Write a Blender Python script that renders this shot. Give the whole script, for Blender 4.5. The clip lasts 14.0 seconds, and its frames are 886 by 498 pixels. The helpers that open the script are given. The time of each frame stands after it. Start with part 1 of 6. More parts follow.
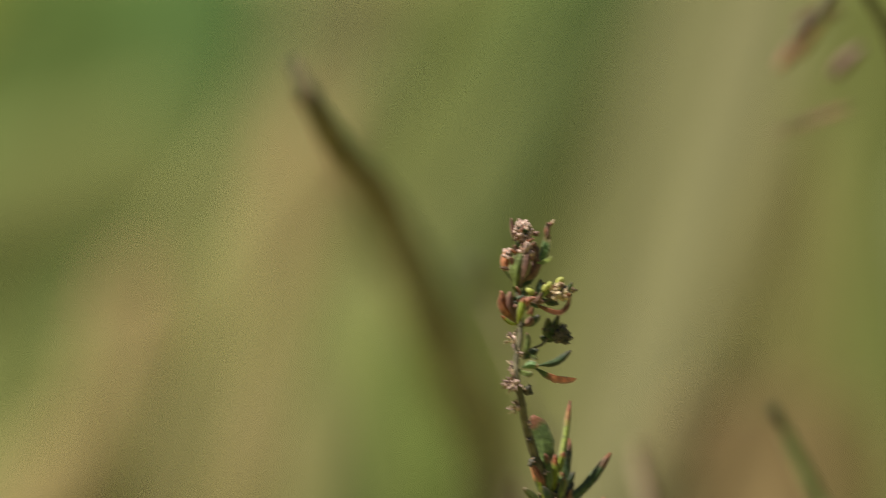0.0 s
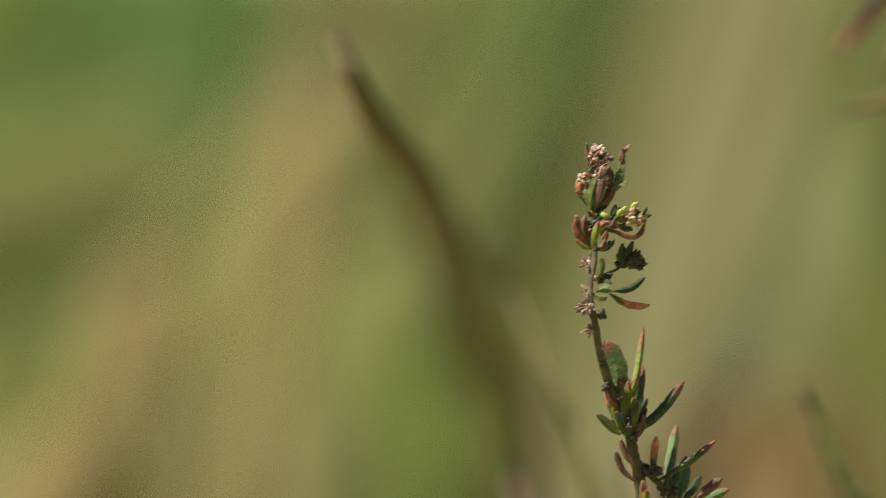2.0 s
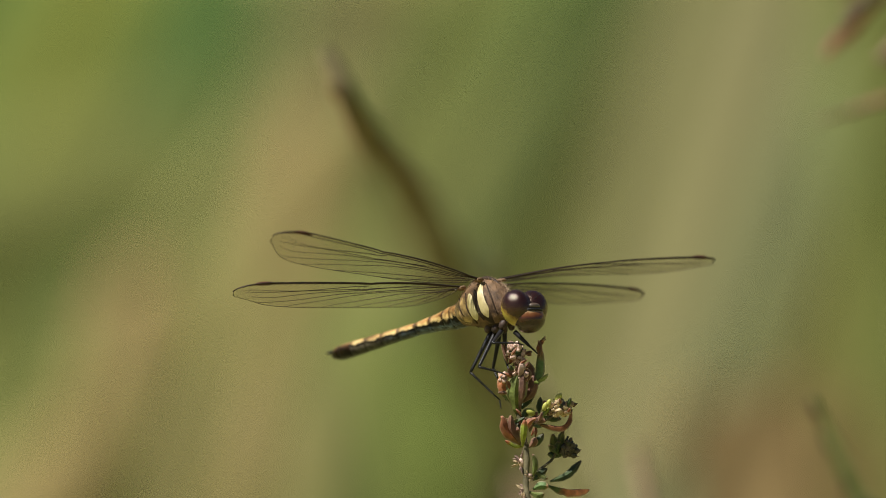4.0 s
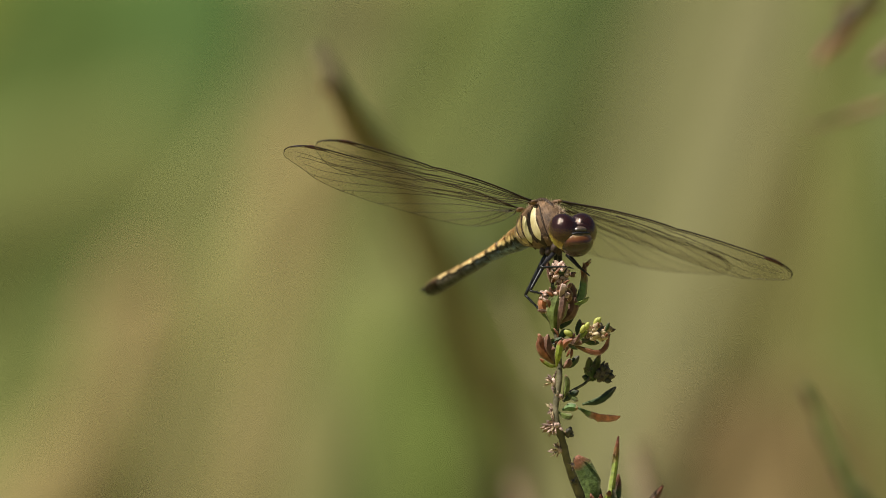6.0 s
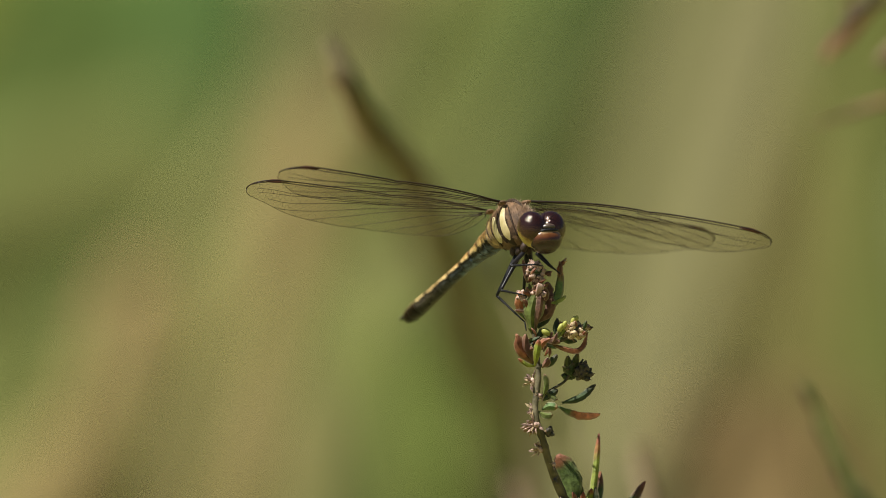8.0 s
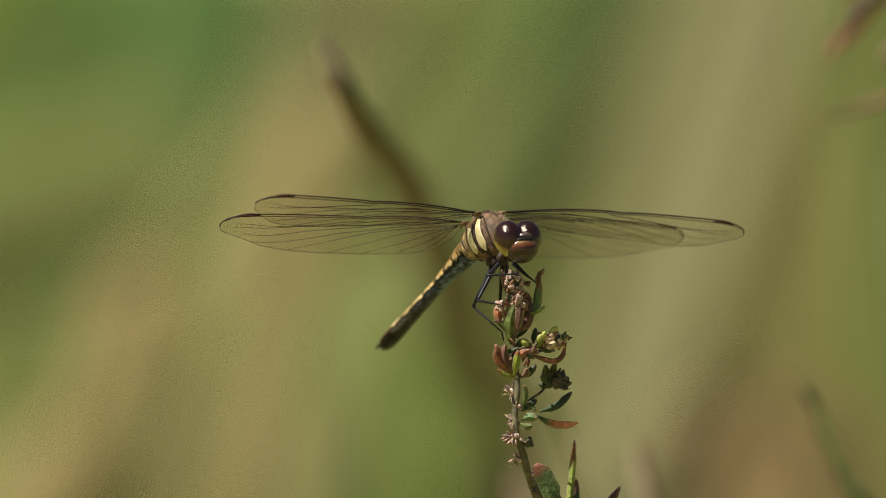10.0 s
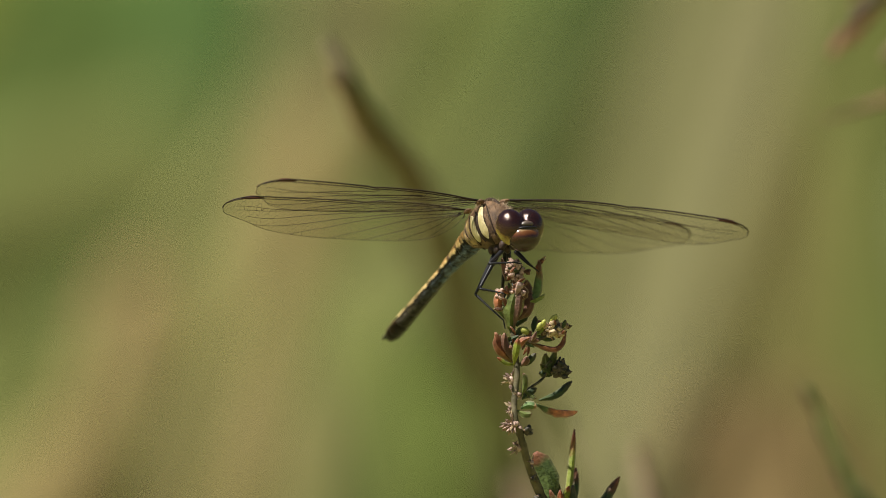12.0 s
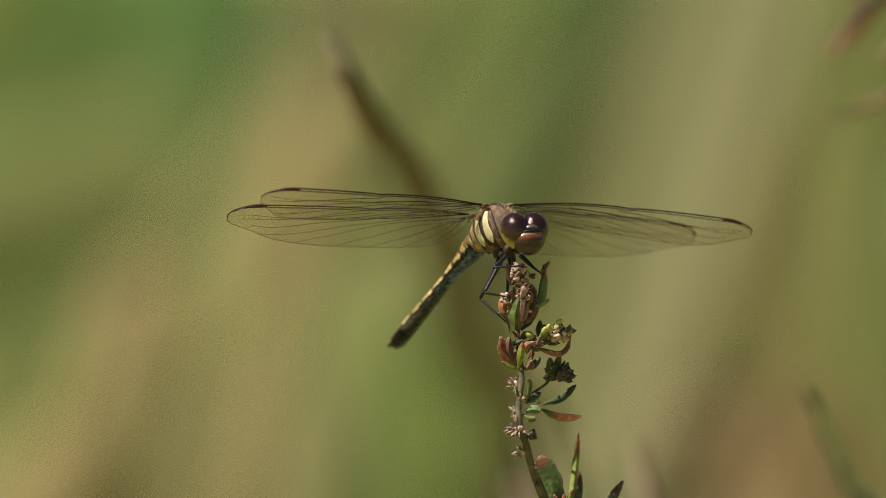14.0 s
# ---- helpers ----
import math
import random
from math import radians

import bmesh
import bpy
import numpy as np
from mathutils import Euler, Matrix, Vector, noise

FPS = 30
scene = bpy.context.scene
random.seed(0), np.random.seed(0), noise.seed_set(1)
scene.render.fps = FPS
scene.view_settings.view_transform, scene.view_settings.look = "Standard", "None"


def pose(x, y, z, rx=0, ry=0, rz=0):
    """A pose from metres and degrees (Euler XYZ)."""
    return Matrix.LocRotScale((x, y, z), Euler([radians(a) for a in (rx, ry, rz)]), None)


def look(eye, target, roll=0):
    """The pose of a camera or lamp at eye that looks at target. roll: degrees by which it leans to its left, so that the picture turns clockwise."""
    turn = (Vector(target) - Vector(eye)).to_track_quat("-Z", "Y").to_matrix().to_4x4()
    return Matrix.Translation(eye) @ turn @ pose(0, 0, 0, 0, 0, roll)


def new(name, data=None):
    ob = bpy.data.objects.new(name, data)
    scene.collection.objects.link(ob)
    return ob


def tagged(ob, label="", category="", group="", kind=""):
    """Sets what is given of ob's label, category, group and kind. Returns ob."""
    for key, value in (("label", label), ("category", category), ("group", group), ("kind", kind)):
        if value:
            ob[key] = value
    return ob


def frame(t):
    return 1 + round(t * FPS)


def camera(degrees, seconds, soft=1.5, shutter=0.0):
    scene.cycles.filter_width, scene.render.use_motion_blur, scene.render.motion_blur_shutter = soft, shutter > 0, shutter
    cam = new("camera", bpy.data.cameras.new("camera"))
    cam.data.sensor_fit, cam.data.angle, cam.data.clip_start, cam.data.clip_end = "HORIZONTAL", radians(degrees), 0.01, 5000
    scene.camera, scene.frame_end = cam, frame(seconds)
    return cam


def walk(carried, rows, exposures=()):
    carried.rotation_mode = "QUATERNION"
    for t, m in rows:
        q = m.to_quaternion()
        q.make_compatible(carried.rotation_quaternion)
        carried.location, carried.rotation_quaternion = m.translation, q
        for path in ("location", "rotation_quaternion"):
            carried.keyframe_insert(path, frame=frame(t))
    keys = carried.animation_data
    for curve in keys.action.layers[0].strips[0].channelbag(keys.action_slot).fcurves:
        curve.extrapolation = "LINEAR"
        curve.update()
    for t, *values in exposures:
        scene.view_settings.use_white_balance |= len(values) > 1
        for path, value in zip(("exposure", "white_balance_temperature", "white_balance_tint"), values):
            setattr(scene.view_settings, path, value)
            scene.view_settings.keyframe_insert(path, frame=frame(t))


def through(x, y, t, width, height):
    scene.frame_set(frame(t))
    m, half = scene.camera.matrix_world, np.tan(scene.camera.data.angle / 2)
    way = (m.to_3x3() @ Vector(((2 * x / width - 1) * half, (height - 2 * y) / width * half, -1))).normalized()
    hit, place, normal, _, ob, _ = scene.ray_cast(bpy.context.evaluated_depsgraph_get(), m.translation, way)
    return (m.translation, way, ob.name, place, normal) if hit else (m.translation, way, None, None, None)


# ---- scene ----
# A darter dragonfly lands on the tip of a swaying sprig in a sunny meadow, seen through a long lens.
cam = camera(2.8642, 14.0, soft=0.9, shutter=0.2)
cam.data.dof.use_dof = True
cam.data.dof.focus_distance = 2.0
cam.data.dof.aperture_fstop = 17.5
EYE = pose(0, -2.0, 0.62, 90, 0, 0)
walk(cam, [(0.0, EYE), (14.0, EYE)], exposures=[(0.0, 0.52, 6320, 11), (14.0, 0.52, 6320, 11)])

# ---- light ----
SUN_DIR = Vector((-0.45, -0.26, 0.86)).normalized()
world = bpy.data.worlds.new("sky")
scene.world = world
world.use_nodes = True
wn = world.node_tree.nodes
sky = wn.new("ShaderNodeTexSky")
sky.sky_type, sky.sun_disc = "NISHITA", False
sky.sun_elevation = math.asin(SUN_DIR.z)
sky.sun_rotation = math.atan2(SUN_DIR.x, SUN_DIR.y)
world.node_tree.links.new(sky.outputs[0], wn["Background"].inputs[0])
wn["Background"].inputs[1].default_value = 0.034
sun = new("sun", bpy.data.lights.new("sun", "SUN"))
sun.data.energy, sun.data.angle, sun.data.color = 5.0, radians(0.5), (1.0, 0.95, 0.86)
sun.matrix_world = look((0, 0, 0), -SUN_DIR) @ Matrix.Identity(4)
sun.location = (-4, -3, 8)
MM = 0.001


# ---- materials ----
def shader(name, rough=0.6, metal=0.0, spec=0.5):
    m = bpy.data.materials.new(name)
    m.use_nodes = True
    b = m.node_tree.nodes["Principled BSDF"]
    b.inputs["Roughness"].default_value = rough
    b.inputs["Metallic"].default_value = metal
    b.inputs["Specular IOR Level"].default_value = spec
    return m, m.node_tree.nodes, m.node_tree.links, b


def ramp(nodes, stops, ease="LINEAR"):
    r = nodes.new("ShaderNodeValToRGB")
    r.color_ramp.interpolation = ease
    while len(r.color_ramp.elements) < len(stops):
        r.color_ramp.elements.new(0.5)
    for e, (p, c) in zip(r.color_ramp.elements, stops):
        e.position, e.color = p, (*c, 1)
    return r


def grain(nodes, links, scale, detail=4.0, coord="Object"):
    tc = nodes.new("ShaderNodeTexCoord")
    n = nodes.new("ShaderNodeTexNoise")
    n.inputs["Scale"].default_value, n.inputs["Detail"].default_value = scale, detail
    links.new(tc.outputs[coord], n.inputs["Vector"])
    return n


def relief(nodes, links, b, height, strength, dist):
    u = nodes.new("ShaderNodeBump")
    u.inputs["Strength"].default_value, u.inputs["Distance"].default_value = strength, dist
    links.new(height, u.inputs["Height"])
    links.new(u.outputs[0], b.inputs["Normal"])


def vary(nodes, links, colour, amount=0.25):
    """Each object or island a little lighter or darker than the next."""
    info = nodes.new("ShaderNodeObjectInfo")
    geo = nodes.new("ShaderNodeNewGeometry")
    add = nodes.new("ShaderNodeMath")
    add.operation = "ADD"
    links.new(info.outputs["Random"], add.inputs[0])
    links.new(geo.outputs["Random Per Island"], add.inputs[1])
    rng = nodes.new("ShaderNodeMapRange")
    rng.inputs[2].default_value, rng.inputs[3].default_value, rng.inputs[4].default_value = 2.0, 1 - amount, 1 + amount
    links.new(add.outputs[0], rng.inputs[0])
    hsv = nodes.new("ShaderNodeHueSaturation")
    links.new(rng.outputs[0], hsv.inputs["Value"])
    links.new(colour, hsv.inputs["Color"])
    return hsv.outputs[0]


def mottled(name, dark, light, scale, rough=0.6, spec=0.4, bump=0.3, dist=0.0001, amount=0.2, fine=6.0):
    m, n, l, b = shader(name, rough, 0, spec)
    g = grain(n, l, scale)
    r = ramp(n, [(0.3, dark), (0.7, light)])
    l.new(g.outputs[0], r.inputs[0])
    l.new(vary(n, l, r.outputs[0], amount), b.inputs["Base Color"])
    h = grain(n, l, scale * fine)
    relief(n, l, b, h.outputs[0], bump, dist)
    return m


def leaf_material(name, stops, rough=0.6, through=0.25, amount=0.25, blotch=0.35, size=1600, margin=0.0, relief_depth=0.00025, ragged=0.24):
    """Colour runs from the leaf's base to its tip, mottled, with some light let through."""
    m, n, l, b = shader(name, rough, 0, 0.4)
    uv = n.new("ShaderNodeUVMap")
    sep = n.new("ShaderNodeSeparateXYZ")
    l.new(uv.outputs[0], sep.inputs[0])
    g = grain(n, l, 900)
    off = n.new("ShaderNodeMath")
    off.operation = "MULTIPLY_ADD"
    off.inputs[1].default_value, off.inputs[2].default_value = ragged, -ragged / 2
    l.new(g.outputs[0], off.inputs[0])
    add = n.new("ShaderNodeMath")
    add.operation = "ADD"
    l.new(sep.outputs[0], add.inputs[0])
    l.new(off.outputs[0], add.inputs[1])
    r = ramp(n, stops)
    l.new(add.outputs[0], r.inputs[0])
    c = vary(n, l, r.outputs[0], amount)
    if blotch:
        big = grain(n, l, size, 3)
        rng = n.new("ShaderNodeMapRange")
        rng.inputs[1].default_value, rng.inputs[2].default_value = 0.3, 0.7
        rng.inputs[3].default_value, rng.inputs[4].default_value = 1 - blotch, 1 + blotch
        l.new(big.outputs[0], rng.inputs[0])
        hs = n.new("ShaderNodeHueSaturation")
        l.new(rng.outputs[0], hs.inputs["Value"])
        l.new(c, hs.inputs["Color"])
        c = hs.outputs[0]
    if margin:
        # a pale margin along both edges of the blade
        half = n.new("ShaderNodeMath")
        half.operation = "PINGPONG"
        half.inputs[1].default_value = 0.25
        l.new(sep.outputs[1], half.inputs[0])
        rim = ramp(n, [(0.0, (1, 1, 1)), (0.035, (0.7, 0.7, 0.7)), (0.07, (0, 0, 0))])
        l.new(half.outputs[0], rim.inputs[0])
        scale = n.new("ShaderNodeMath")
        scale.operation = "MULTIPLY"
        scale.inputs[1].default_value = margin
        l.new(rim.outputs[0], scale.inputs[0])
        mx = n.new("ShaderNodeMix")
        mx.data_type = "RGBA"
        l.new(scale.outputs[0], mx.inputs[0])
        l.new(c, mx.inputs[6])
        mx.inputs[7].default_value = (0.42, 0.34, 0.2, 1)
        c = mx.outputs[2]
    l.new(c, b.inputs["Base Color"])
    if relief_depth:
        fine = grain(n, l, 3500)
        relief(n, l, b, fine.outputs[0], 0.5, relief_depth)
    tr = n.new("ShaderNodeBsdfTranslucent")
    l.new(c, tr.inputs[0])
    mix = n.new("ShaderNodeMixShader")
    mix.inputs[0].default_value = through
    l.new(b.outputs[0], mix.inputs[1])
    l.new(tr.outputs[0], mix.inputs[2])
    l.new(mix.outputs[0], n["Material Output"].inputs[0])
    return m


GREEN = leaf_material("leaf_green", [(0.0, (0.16, 0.19, 0.045)), (0.5, (0.115, 0.145, 0.034)), (0.86, (0.11, 0.125, 0.036)), (1.0, (0.20, 0.11, 0.06))], margin=0.55)
GREEN_RUST = leaf_material("leaf_green_rust_tip", [(0.0, (0.15, 0.20, 0.05)), (0.74, (0.08, 0.118, 0.032)), (0.87, (0.17, 0.08, 0.035)), (0.98, (0.30, 0.11, 0.055))], margin=0.25)
DARK_GREEN = leaf_material("leaf_dark_green", [(0.0, (0.075, 0.11, 0.035)), (0.7, (0.05, 0.08, 0.03)), (1.0, (0.09, 0.07, 0.045))], margin=0.25)
YELLOW_GREEN = leaf_material("leaf_yellow_green", [(0.0, (0.30, 0.33, 0.03)), (0.74, (0.22, 0.27, 0.03)), (0.87, (0.36, 0.12, 0.04)), (1.0, (0.25, 0.07, 0.04))], margin=0.55)
CORAL = leaf_material("leaf_dry_pink", [(0.0, (0.36, 0.24, 0.17)), (0.6, (0.5, 0.33, 0.26)), (1.0, (0.6, 0.44, 0.36))], margin=0.3)
RUST = leaf_material("leaf_rust", [(0.0, (0.20, 0.14, 0.045)), (0.3, (0.30, 0.115, 0.05)), (0.7, (0.20, 0.07, 0.035)), (1.0, (0.40, 0.18, 0.10))], margin=0.55)
RUST_BASE = leaf_material("leaf_rust_green_base", [(0.0, (0.07, 0.12, 0.03)), (0.28, (0.09, 0.13, 0.035)), (0.42, (0.55, 0.21, 0.09)), (1.0, (0.78, 0.34, 0.19))], margin=0.55)
BROWN = leaf_material("leaf_dry_brown", [(0.0, (0.20, 0.13, 0.07)), (0.5, (0.22, 0.11, 0.075)), (0.8, (0.15, 0.075, 0.05)), (1.0, (0.32, 0.17, 0.11))], margin=0.55)
LIME_LEAF = leaf_material("leaf_lime", [(0.0, (0.22, 0.28, 0.06)), (0.7, (0.26, 0.32, 0.07)), (1.0, (0.34, 0.36, 0.12))])
PALE_GREEN = leaf_material("leaf_pale_green", [(0.0, (0.16, 0.24, 0.08)), (0.75, (0.13, 0.22, 0.07)), (0.95, (0.32, 0.16, 0.07))], margin=0.55)
STEM = mottled("twig_bark", (0.055, 0.05, 0.026), (0.17, 0.145, 0.075), 700, 0.75, 0.25, 0.5, 0.0002)
BUD = mottled("dry_buds", (0.13, 0.07, 0.05), (0.66, 0.48, 0.38), 2600, 0.75, 0.25, 0.5, 0.0001, 0.45)
CREAM = mottled("pale_buds", (0.17, 0.10, 0.05), (0.60, 0.48, 0.28), 2400, 0.65, 0.3, 0.4, 0.0001, 0.35)
LIME = mottled("lime_buds", (0.30, 0.32, 0.05), (0.42, 0.42, 0.10), 900, 0.5, 0.4, 0.3, 0.0001)
HUSK = mottled("dry_husks", (0.10, 0.06, 0.04), (0.52, 0.36, 0.29), 3400, 0.75, 0.25, 0.5, 0.0001, 0.5)
DARK_BUD_GAP = mottled("dark_buds_and_gaps", (0.03, 0.035, 0.02), (0.10, 0.08, 0.06), 1300, 0.7, 0.3, 0.5, 0.0001, 0.4)


WEED = mottled("weed_bark", (0.11, 0.093, 0.042), (0.21, 0.168, 0.082), 300, 0.8, 0.2, 0.5, 0.0003)


BRACT = mottled("bracts", (0.13, 0.07, 0.045), (0.40, 0.27, 0.17), 1500, 0.75, 0.2, 0.4, 0.0001, 0.5)


# ---- mesh helpers ----
def part(name, bm, material, parent, label="", smooth=True):
    me = bpy.data.meshes.new(name)
    bm.normal_update()
    for face in bm.faces:
        face.smooth = smooth
    bm.to_mesh(me)
    bm.free()
    for mt in (material if isinstance(material, (list, tuple)) else [material]):
        me.materials.append(mt)
    ob = new(name, me)
    ob.parent = parent
    if label:
        ob["label"] = label
    return ob


def mm(p):
    return Vector(p) * MM


def smooth_path(points, n):
    """A smooth curve through the points, whose bends stay within the shorter neighbouring span."""
    P = [Vector(p) for p in points]
    T = []
    for i, p in enumerate(P):
        before, after = P[max(0, i - 1)], P[min(len(P) - 1, i + 1)]
        t = (after - before) / 2 if 0 < i < len(P) - 1 else after - before
        room = min((q - p).length for q in (before, after) if q is not p)
        T.append(t * min(1, 1.4 * room / max(t.length, 1e-9)))
    out = []
    segs = len(P) - 1
    for i in range(n + 1):
        s = min(i / n * segs, segs - 1e-6)
        k, t = int(s), s - int(s)
        out.append(P[k] * (1 - 3 * t * t + 2 * t ** 3) + P[k + 1] * (3 * t * t - 2 * t ** 3) + T[k] * (t * (1 - t) ** 2) - T[k + 1] * (t * t * (1 - t)))
    return out


def loft(bm, path, rings, cap=True):
    """Skins rings of offsets (across, up) along a path; u of the map runs along it."""
    uv = bm.loops.layers.uv.verify()
    n = len(path)
    made = []
    side = None
    for i, p in enumerate(path):
        t = (path[min(i + 1, n - 1)] - path[max(i - 1, 0)]).normalized()
        if side is None:
            side = t.cross(Vector((0, 1, 0.02)))
            if side.length < 0.2:
                side = t.cross(Vector((0.02, 0, 1)))
        side = (side - t * side.dot(t)).normalized()
        up = side.cross(t)
        made.append([bm.verts.new(p + side * a + up * b) for a, b in rings[i]])
    k = len(made[0])
    for i in range(n - 1):
        for j in range(k):
            f = bm.faces.new((made[i][j], made[i][(j + 1) % k], made[i + 1][(j + 1) % k], made[i + 1][j]))
            for lp, (u, v) in zip(f.loops, ((i, j), (i, j + 1), (i + 1, j + 1), (i + 1, j))):
                lp[uv].uv = (u / (n - 1), v / k)
    if cap:
        for ring, u in ((made[0][::-1], 0), (made[-1], 1)):
            f = bm.faces.new(ring)
            for lp in f.loops:
                lp[uv].uv = (u, 0.5)
    return made


def ring(rx, ry, k, turn=0.0):
    return [(rx * math.cos(2 * math.pi * j / k + turn), ry * math.sin(2 * math.pi * j / k + turn)) for j in range(k)]


def tube(bm, points, radii, k=8, n=None, knobs=0.0, rng=None):
    n = n or 4 * len(points)
    path = smooth_path(points, n)
    rr = np.interp(np.linspace(0, 1, n + 1), np.linspace(0, 1, len(radii)), radii)
    rings = []
    for r in rr:
        q = r * (1 + (rng.uniform(-knobs, knobs) if rng else 0))
        rings.append(ring(q, q, k))
    loft(bm, path, rings)


def ball(bm, centre, radii, turn=None, sub=2):
    made = bmesh.ops.create_icosphere(bm, subdivisions=sub, radius=1.0)
    m = Matrix.Translation(centre) @ (turn or Matrix.Identity(4)) @ Matrix.Diagonal((*radii, 1))
    bmesh.ops.transform(bm, matrix=m, verts=made["verts"])


def leaf(parent, base, tip, width, material, bend=(0, 0, 0), name="leaf", label="", fold=0.55, twist=0.0, n=12, full=0.4, taper=0.72, tilt=None):
    """A small closed leaf blade with a fold along its rib, in the parent's millimetres."""
    a, c = mm(base), mm(tip)
    mid = (a + c) / 2 + mm(bend)
    path = smooth_path([a, mid, c], n)
    w = width * MM / 2
    rings = []
    rng = random.Random(round(base[0] * 91 + tip[2] * 37 + width * 13, 3))
    curl = rng.uniform(-25, 25)
    lay = random.Random(round(tip[0] * 53 + base[2] * 29, 3)).uniform(-15, 45) if tilt is None else tilt
    for i in range(n + 1):
        u = i / n
        grow = min(1, u / full)
        s = rng.uniform(0.92, 1.07) * w * (0.32 + 0.68 * grow * grow * (3 - 2 * grow)) * (1 - max(0, (u - taper) / (1 - taper)) ** 2 * 0.78)
        th = max(0.05 * w, s * 0.12)
        dip = fold * s * rng.uniform(0.85, 1.2) + rng.uniform(-0.05, 0.05) * w
        tw = radians((twist + curl) * (u - 0.5) + lay)
        pts = [(-s, dip), (-s * 0.5, dip * 0.4 + th), (0, th), (s * 0.5, dip * 0.4 + th), (s, dip), (s * 0.5, dip * 0.4 - th), (0, -th * 1.3), (-s * 0.5, dip * 0.4 - th)]
        rings.append([(x * math.cos(tw) - y * math.sin(tw), x * math.sin(tw) + y * math.cos(tw)) for x, y in pts])
    bm = bmesh.new()
    made = loft(bm, path, rings)
    bmesh.ops.recalc_face_normals(bm, faces=bm.faces)
    for a, c in zip(made, made[1:]):
        for j in (0, 2, 4, 6):
            bm.edges.get((a[j], c[j])).smooth = False
    return part(name, bm, material, parent, label)


def buds(parent, centre, size, count, grainsize, material, seed, name="flower_head", label=""):
    """A tight head of small dry buds, each with its bract, round a core coloured dark as the shade in their gaps."""
    rng = random.Random(seed)
    c, r = Vector(centre), Vector(size)
    bm = bmesh.new()
    ball(bm, mm(c), (r.x * MM * 0.85, r.y * MM * 0.85, r.z * MM * 0.85), None, 2)
    for v in bm.verts:
        v.co = mm(c) + (v.co - mm(c)) * rng.uniform(0.85, 1.15)
    head = part(name, bm, DARK_BUD_GAP, parent, label)
    for i in range(count):
        z = 1 - 2 * (i + 0.5) / count
        ang = i * 2.39996 + rng.uniform(-0.3, 0.3)
        q = math.sqrt(max(0, 1 - z * z))
        d = Vector((q * math.cos(ang), q * math.sin(ang), z))
        p = c + Vector((d.x * r.x, d.y * r.y, d.z * r.z)) * rng.uniform(0.75, 1.05)
        g = grainsize * rng.uniform(0.7, 1.25)
        lean = (d + Vector((rng.uniform(-0.5, 0.5), rng.uniform(-0.5, 0.5), rng.uniform(-0.2, 0.7)))).normalized()
        bm = bmesh.new()
        made = bmesh.ops.create_icosphere(bm, subdivisions=2, radius=1.0)["verts"]
        for v in made:
            f = 1 - 0.5 * max(0, v.co.z) ** 1.5
            v.co = Vector((v.co.x * f, v.co.y * f, v.co.z * 1.25)) * (1 + rng.uniform(-0.1, 0.1)) * g * 0.9 * MM
        bmesh.ops.transform(bm, matrix=Matrix.Translation(mm(p)) @ lean.to_track_quat("Z", "Y").to_matrix().to_4x4(), verts=made)
        # the bract clasps its bud from below
        t = (d * 0.8 + Vector((rng.uniform(-0.6, 0.6), rng.uniform(-0.6, 0.6), rng.uniform(0, 0.9)))).normalized()
        w = t.cross(d).normalized() * g * 0.55 if t.cross(d).length > 0.05 else Vector((g * 0.55, 0, 0))
        a = p - d * g * 0.3 - Vector((0, 0, g * 0.4))
        e = a + t * g * rng.uniform(1.4, 2.3)
        h = w.cross(t).normalized() * g * 0.2
        v = [bm.verts.new(mm(x)) for x in (a, a.lerp(e, 0.45) + w, e, a.lerp(e, 0.45) - w, a.lerp(e, 0.4) + h)]
        for tri in ((0, 1, 4), (1, 2, 4), (2, 3, 4), (3, 0, 4), (0, 3, 2, 1)):
            bm.faces.new([v[x] for x in tri]).material_index = 1
        part("bud", bm, [material, BRACT], head)
    return head


def husks(parent, centre, size, count, length, seed, out=(-1, -0.4, 0.1)):
    """Withered little flowers: narrow pale petals that stand out from a brown calyx."""
    rng = random.Random(seed)
    c, r = Vector(centre), Vector(size)
    bm = bmesh.new()
    ball(bm, mm(c), [e * 0.75 * MM for e in r], None, 2)
    for v in bm.verts:
        v.co = mm(c) + (v.co - mm(c)) * rng.uniform(0.8, 1.2)
    head = part("seed_head", bm, BUD, parent, "withered pale flower remains on the stem")
    for i in range(count):
        d = (Vector(out) * 0.7 + Vector((rng.gauss(0, 0.7), rng.gauss(0, 0.6), rng.gauss(0, 0.8)))).normalized()
        p = c + Vector((d.x * r.x, d.y * r.y, d.z * r.z)) * 0.6
        e = p + d * length * rng.uniform(0.6, 1.3)
        w = d.cross(Vector((rng.uniform(-1, 1), rng.uniform(-1, 1), rng.uniform(-1, 1)))).normalized() * length * rng.uniform(0.08, 0.26)
        h = w.cross(d).normalized() * length * 0.09
        m_ = p.lerp(e, 0.6)
        bm = bmesh.new()
        v = [bm.verts.new(mm(x)) for x in (p - w * 0.4, p + w * 0.4, m_ + w, e + h, m_ - w, m_ + h * 1.5, m_ - h)]
        for f in ((0, 1, 5), (1, 2, 5), (2, 3, 5), (3, 4, 5), (4, 0, 5), (1, 0, 6), (2, 1, 6), (3, 2, 6), (4, 3, 6), (0, 4, 6)):
            bm.faces.new([v[k] for k in f])
        part("petal", bm, HUSK if i % 3 else CREAM, head, smooth=False)
    return head


